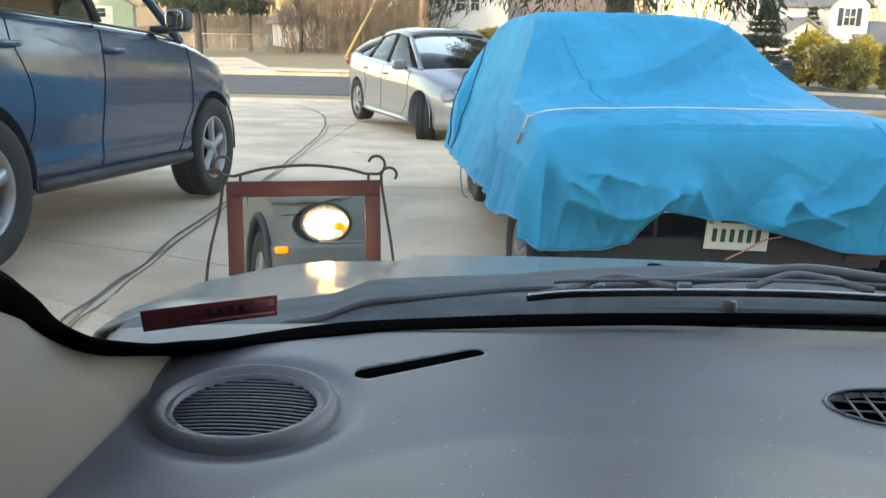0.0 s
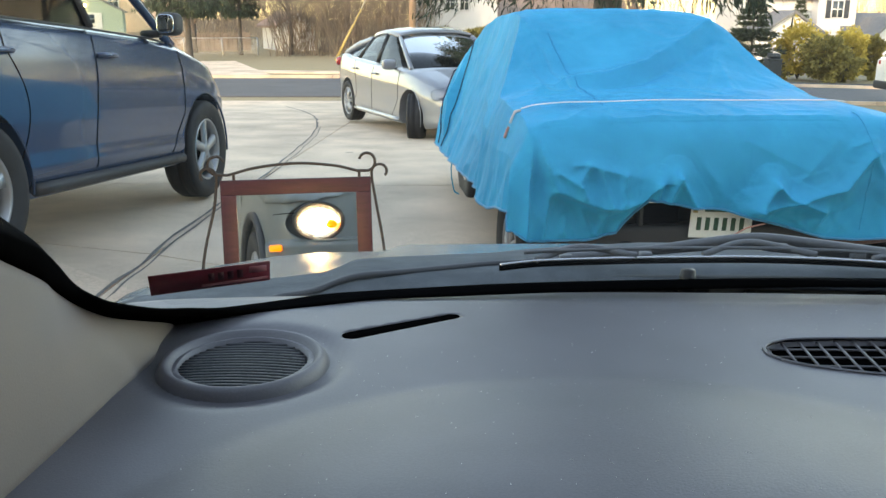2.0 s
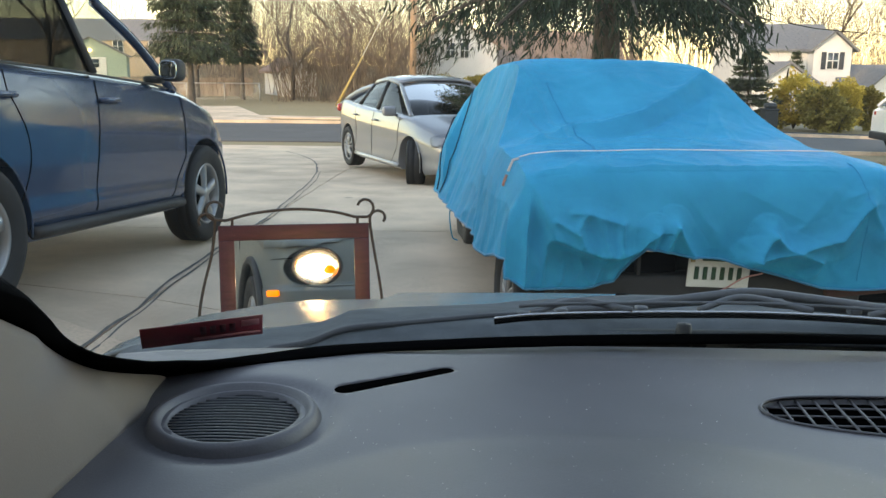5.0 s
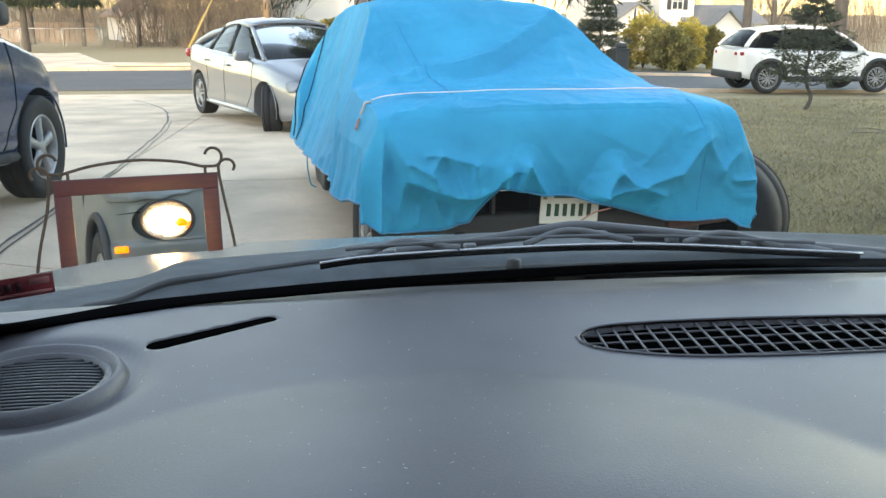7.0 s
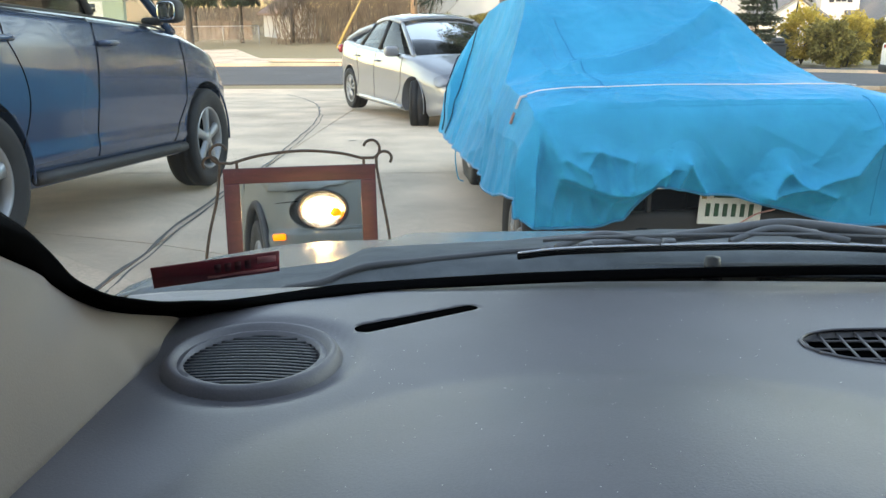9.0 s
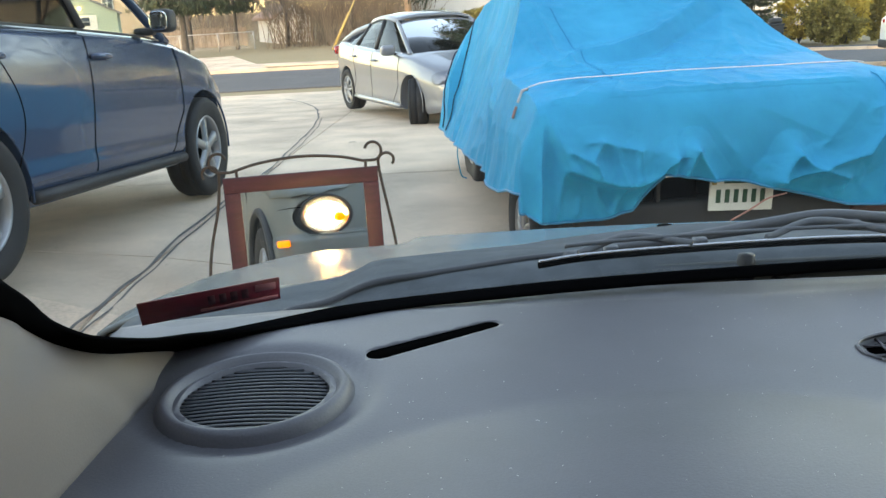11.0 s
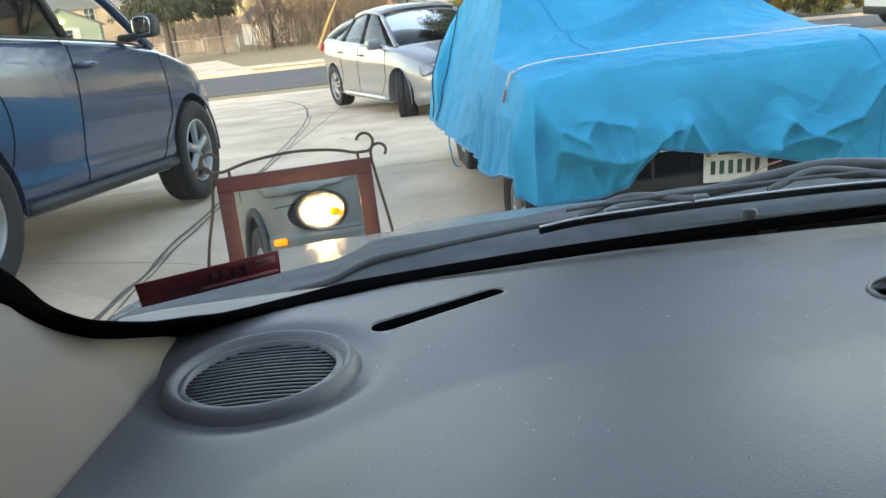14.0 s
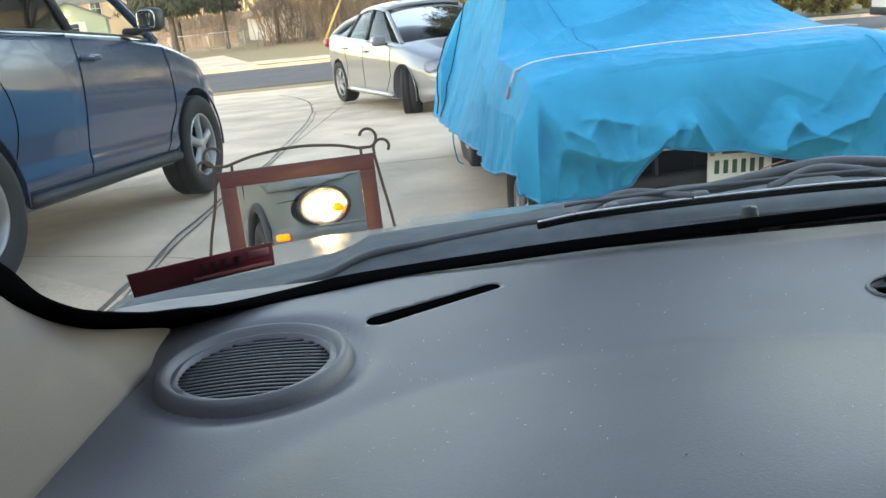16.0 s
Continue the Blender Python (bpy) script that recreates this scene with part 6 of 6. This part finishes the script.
conifer("norway_spruce", 3.25, 17.4, 15, 5.2, 11, SPRUCE, "tall dark spruce with drooping boughs over the lawn", 0.20, 0.215, 22, 13, 0.22, 0.36, 320, 0.0, 0.75)
conifer("young_pine", 9.66, 15.2, 2.15, 1.25, 12, PINE, "small open pine with a crooked trunk on the lawn", -0.08, 0.2, 11, 7, 0.11, 0.045, 85, 0.16)
conifer("dark_fir", 11.35, 33.2, 3.0, 1.5, 13, PINE, "dark green fir beside the far driveway", 0.1, 0.05, 14, 9, 0.2, 0.06, 70)
conifer("blue_spruce", 10.5, 33.0, 1.6, 0.7, 14, mat("blue_needles", (0.09, 0.13, 0.14), 0.85, vary=0.3, island=0.35), "small blue-grey spruce beside the fir", 0.1, 0.05, 10, 8, 0.13, 0.03, 30)
conifer("dark_fir", 20.6, 53.2, 3.9, 0.9, 17, PINE, "narrow fir in front of the white house", 0.1, 0.05, 14, 8, 0.25, 0.06, 30)
conifer("yard_spruce", -12.0, 39.5, 8, 3.0, 15, PINE, "broad dark evergreen beyond the street", 0.12, 0.25, 16, 11, 0.26, 0.18, 120, 0.0, 0.25)
conifer("yard_spruce", -11.0, 45.0, 7, 1.6, 16, PINE, "dark evergreen beyond the street", 0.12, 0.3, 14, 9, 0.26, 0.12, 90, 0.0, 0.2)

# ---- street furniture ----
pole = thing("utility_pole", pose(-1.98, 42, land(-2, 42)), "tan wooden utility pole", "pole")
part("shaft", tube([(0, 0, -0.2), (0.05, 0, 5), (0.1, 0, 10)], 0.17, 12, None, 0.8), WOODPOLE, pole)
part("crossarm", box(2.2, 0.1, 0.12, (0.1, 0, 9.2), 0.02), WOODPOLE, pole)
for a, b in (((-5.11, 38, -0.25), (-3.95, 38, 1.95)), ((-5.25, 38.6, -0.25), (-4.4, 38.6, 1.3))):
    g = thing("guy_wire_guard", pose(*a), "yellow plastic guard on a slanted guy wire", "guy guard", "guy guards")
    e = Vector(b) - Vector(a)
    part("guard", tube([(0, 0, 0), e * 0.5, e], 0.035, 8), YELLOW, g)
    part("wire", tube([e * 0.98, e * 3.2], 0.012, 4), GALV, g)
wire = part("overhead_wire", tube([(5.0, 41, 6.2), (11, 40.5, 4.4), (16.4, 40, 3.4), (18.7, 38, 3.05), (26, 34, 2.9)], 0.018, 4), BLACK)
tagged(wire, "thin black overhead wire between poles", "wire")

fence = thing("chain_link_fence", pose(0, 0, 0), "low galvanised chain-link fence across the far lawn", "fence")
posts = [(-19.5, 42.0), (-17.4, 42.4), (-15.3, 42.8), (-13.4, 43.2), (-11.6, 43.6), (-9.9, 44.0)]
for x, y in posts:
    part("post", tube([(x, y, land(x, y) - 0.1), (x, y, land(x, y) + 0.86)], 0.03, 6), GALV, fence)
for (x0, y0), (x1, y1) in zip(posts, posts[1:]):
    part("top_rail", tube([(x0, y0, land(x0, y0) + 0.84), (x1, y1, land(x1, y1) + 0.84)], 0.022, 5), GALV, fence)
    v, f = [], []
    for i in range(16):
        for s in (1, -1):
            u0 = i / 16
            u1 = min(1, max(0, u0 + s * 0.4))
            a = Vector((x0 + (x1 - x0) * u0, y0 + (y1 - y0) * u0, land(x0, y0) + 0.04))
            b = Vector((x0 + (x1 - x0) * u1, y0 + (y1 - y0) * u1, land(x0, y0) + 0.82))
            k = len(v)
            w = Vector((0.004, 0, 0))
            v += [a - w, a + w, b + w, b - w, a + Vector((0, 0.006, 0)), b + Vector((0, 0.006, 0))]
            f += [(k, k + 1, k + 2, k + 3), (k + 1, k + 4, k + 5, k + 2), (k + 4, k, k + 3, k + 5)]
    raw("mesh", v, f, GALV, fence, smooth=False)
wood = thing("wood_fence", pose(0, 0, 0), "weathered brown board fence behind the lawn", "fence")
data = None
for i in range(60):
    x = -27 + i * 0.26
    b = part("board", box(0.24, 0.03, 1.05, (0, 0, 0.525), 0), FENCEWOOD, wood, smooth=False) if data is None else new("board", data)
    data = b.data
    b.parent = wood
    b.matrix_basis = pose(x, 49.5, land(x, 49.5) - 0.05 + 0.04 * math.sin(i * 2.3))

bin_ = thing("wheelie_bin", pose(11.5, 31.2, land(11.5, 31.2)), "dark wheeled rubbish bin at the kerb", "bin")
part("tub", prism([(-0.24, -0.26), (0.24, -0.26), (0.24, 0.26), (-0.24, 0.26)], 0.05, 0.78), BIN, bin_, smooth=False)
part("lid", box(0.54, 0.6, 0.07, (0, 0, 0.81), 0.03), BIN, bin_)
part("handle", tube([(-0.2, 0.3, 0.80), (0.2, 0.3, 0.80)], 0.02, 6), BIN, bin_)
for s in (-0.26, 0.26):
    part("wheel", lathe([(0.001, 0.03), (0.09, 0.03), (0.1, 0), (0.09, -0.03), (0.001, -0.03)], 14), TYRE, bin_).matrix_basis = pose(s, 0.2, 0.1)
part("sack", box(0.4, 0.4, 0.2, (0.02, 0, 0.93), 0.08), BIN, bin_)

# kerbs, far walk and cross street
kerb = thing("kerb", pose(0, 0, 0), "pale concrete kerb stones along the street", "kerb", kind="structure")
for i in range(26):
    x = -40 + i * 3.0
    slab("kerb_stone", [(x + 0.01, 28.3 + 0.0152 * (x + 60)), (x + 2.99, 28.3 + 0.0152 * (x + 63)), (x + 2.99, 28.45 + 0.0152 * (x + 63)), (x + 0.01, 28.45 + 0.0152 * (x + 60))], 0.09, CONCRETE, kerb, step=3)
    if not -11.5 < x < 4.5:
        yy = 20.05 + 0.0286 * (x + 60)
        slab("kerb_stone", [(x + 0.01, yy), (x + 2.99, yy + 0.085), (x + 2.99, yy + 0.235), (x + 0.01, yy + 0.15)], 0.06, CONCRETE, kerb, step=3)
tagged(slab("pavement", [(-9.5, 29.4), (-6.0, 29.4), (-9.4, 37.5), (-12.2, 37.0)], 0.02, CONCRETE, step=1.5), "pale concrete walk across the far verge", "pavement", kind="structure")
tagged(slab("pavement", [(-8.6, 31.6), (2.0, 30.8), (2.0, 31.7), (-8.6, 32.5)], 0.015, CONCRETE, step=1.5), "pale concrete pavement beside the street", "pavement", kind="structure")
tagged(slab("cross_street", [(8.5, 29.9), (40, 31.2), (40, 33.2), (8.5, 31.6)], -0.01, ASPHALT, step=1.5), "pale grey asphalt of the side street", "street", kind="structure")

# grass tufts on the near lawn
rng = random.Random(3)
v, f = [], []
for _ in range(110000):
    y = 3.0 + 17.0 * rng.random() ** 1.5
    x = 2.9 + (y * 0.75) * rng.random() + (0.55 if y < 9 else 0)
    z = land(x, y) - 0.03
    a = rng.uniform(0, 6.28)
    h, w = rng.uniform(0.034, 0.046), rng.uniform(0.002, 0.0045)
    lx, ly = rng.uniform(-0.06, 0.06), rng.uniform(-0.06, 0.06)
    k = len(v)
    v += [(x - w * math.cos(a), y - w * math.sin(a), z), (x + w * math.cos(a), y + w * math.sin(a), z), (x + lx, y + ly, z + h)]
    f.append((k, k + 1, k + 2))
tagged(raw("grass", v, f, BLADE, smooth=False), "short dry winter grass on the lawn", "grass", kind="stuff")
stick = thing("garden_hose", pose(7.6, 10.2, land(7.6, 10.2) - 0.01), "pale loop of wire lying on the lawn", "wire")
part("loop", tube(smooth_line([(-0.2, -0.02, 0.01), (0.05, -0.06, 0.01), (0.3, 0, 0.01), (0.28, 0.16, 0.02), (0.1, 0.22, 0.03), (-0.1, 0.10, 0.01)], 6), 0.008, 5), FENCEWOOD, stick)

# dust specks on the dashboard
rng = random.Random(12)
v, f = [], []
for _ in range(700):
    x, y = rng.uniform(0.1, 1.2), rng.uniform(-0.1, 0.48)
    if y > base_y(x) - 0.03 or math.hypot(x - 0.108, y - 0.24) < 0.085 or (0.59 < x < 1.1 and 0.2 < y < 0.32) or (0.18 < x < 0.33 and 0.28 < y < 0.40):
        continue
    z = dash_z(x, y) + 0.0008
    a, ln, w = rng.uniform(0, 3.14), rng.choice((0.0003, 0.0003, 0.0004, 0.0004, 0.0005, 0.0007, 0.0014)), 0.00025
    c, d = Vector((math.cos(a) * ln, math.sin(a) * ln, 0)), Vector((-math.sin(a) * w, math.cos(a) * w, 0))
    p, k = Vector((x, y, z)), len(v)
    v += [p - c - d, p + c - d, p + c + d, p - c + d, p + Vector((0, 0, 0.0006))]
    f += [(k, k + 1, k + 4), (k + 1, k + 2, k + 4), (k + 2, k + 3, k + 4), (k + 3, k, k + 4)]
tagged(raw("dust", v, f, mat("dust_specks", (0.45, 0.44, 0.42), 0.9, bump=0), smooth=False), "pale dust specks and lint on the dashboard", "dust", kind="stuff")
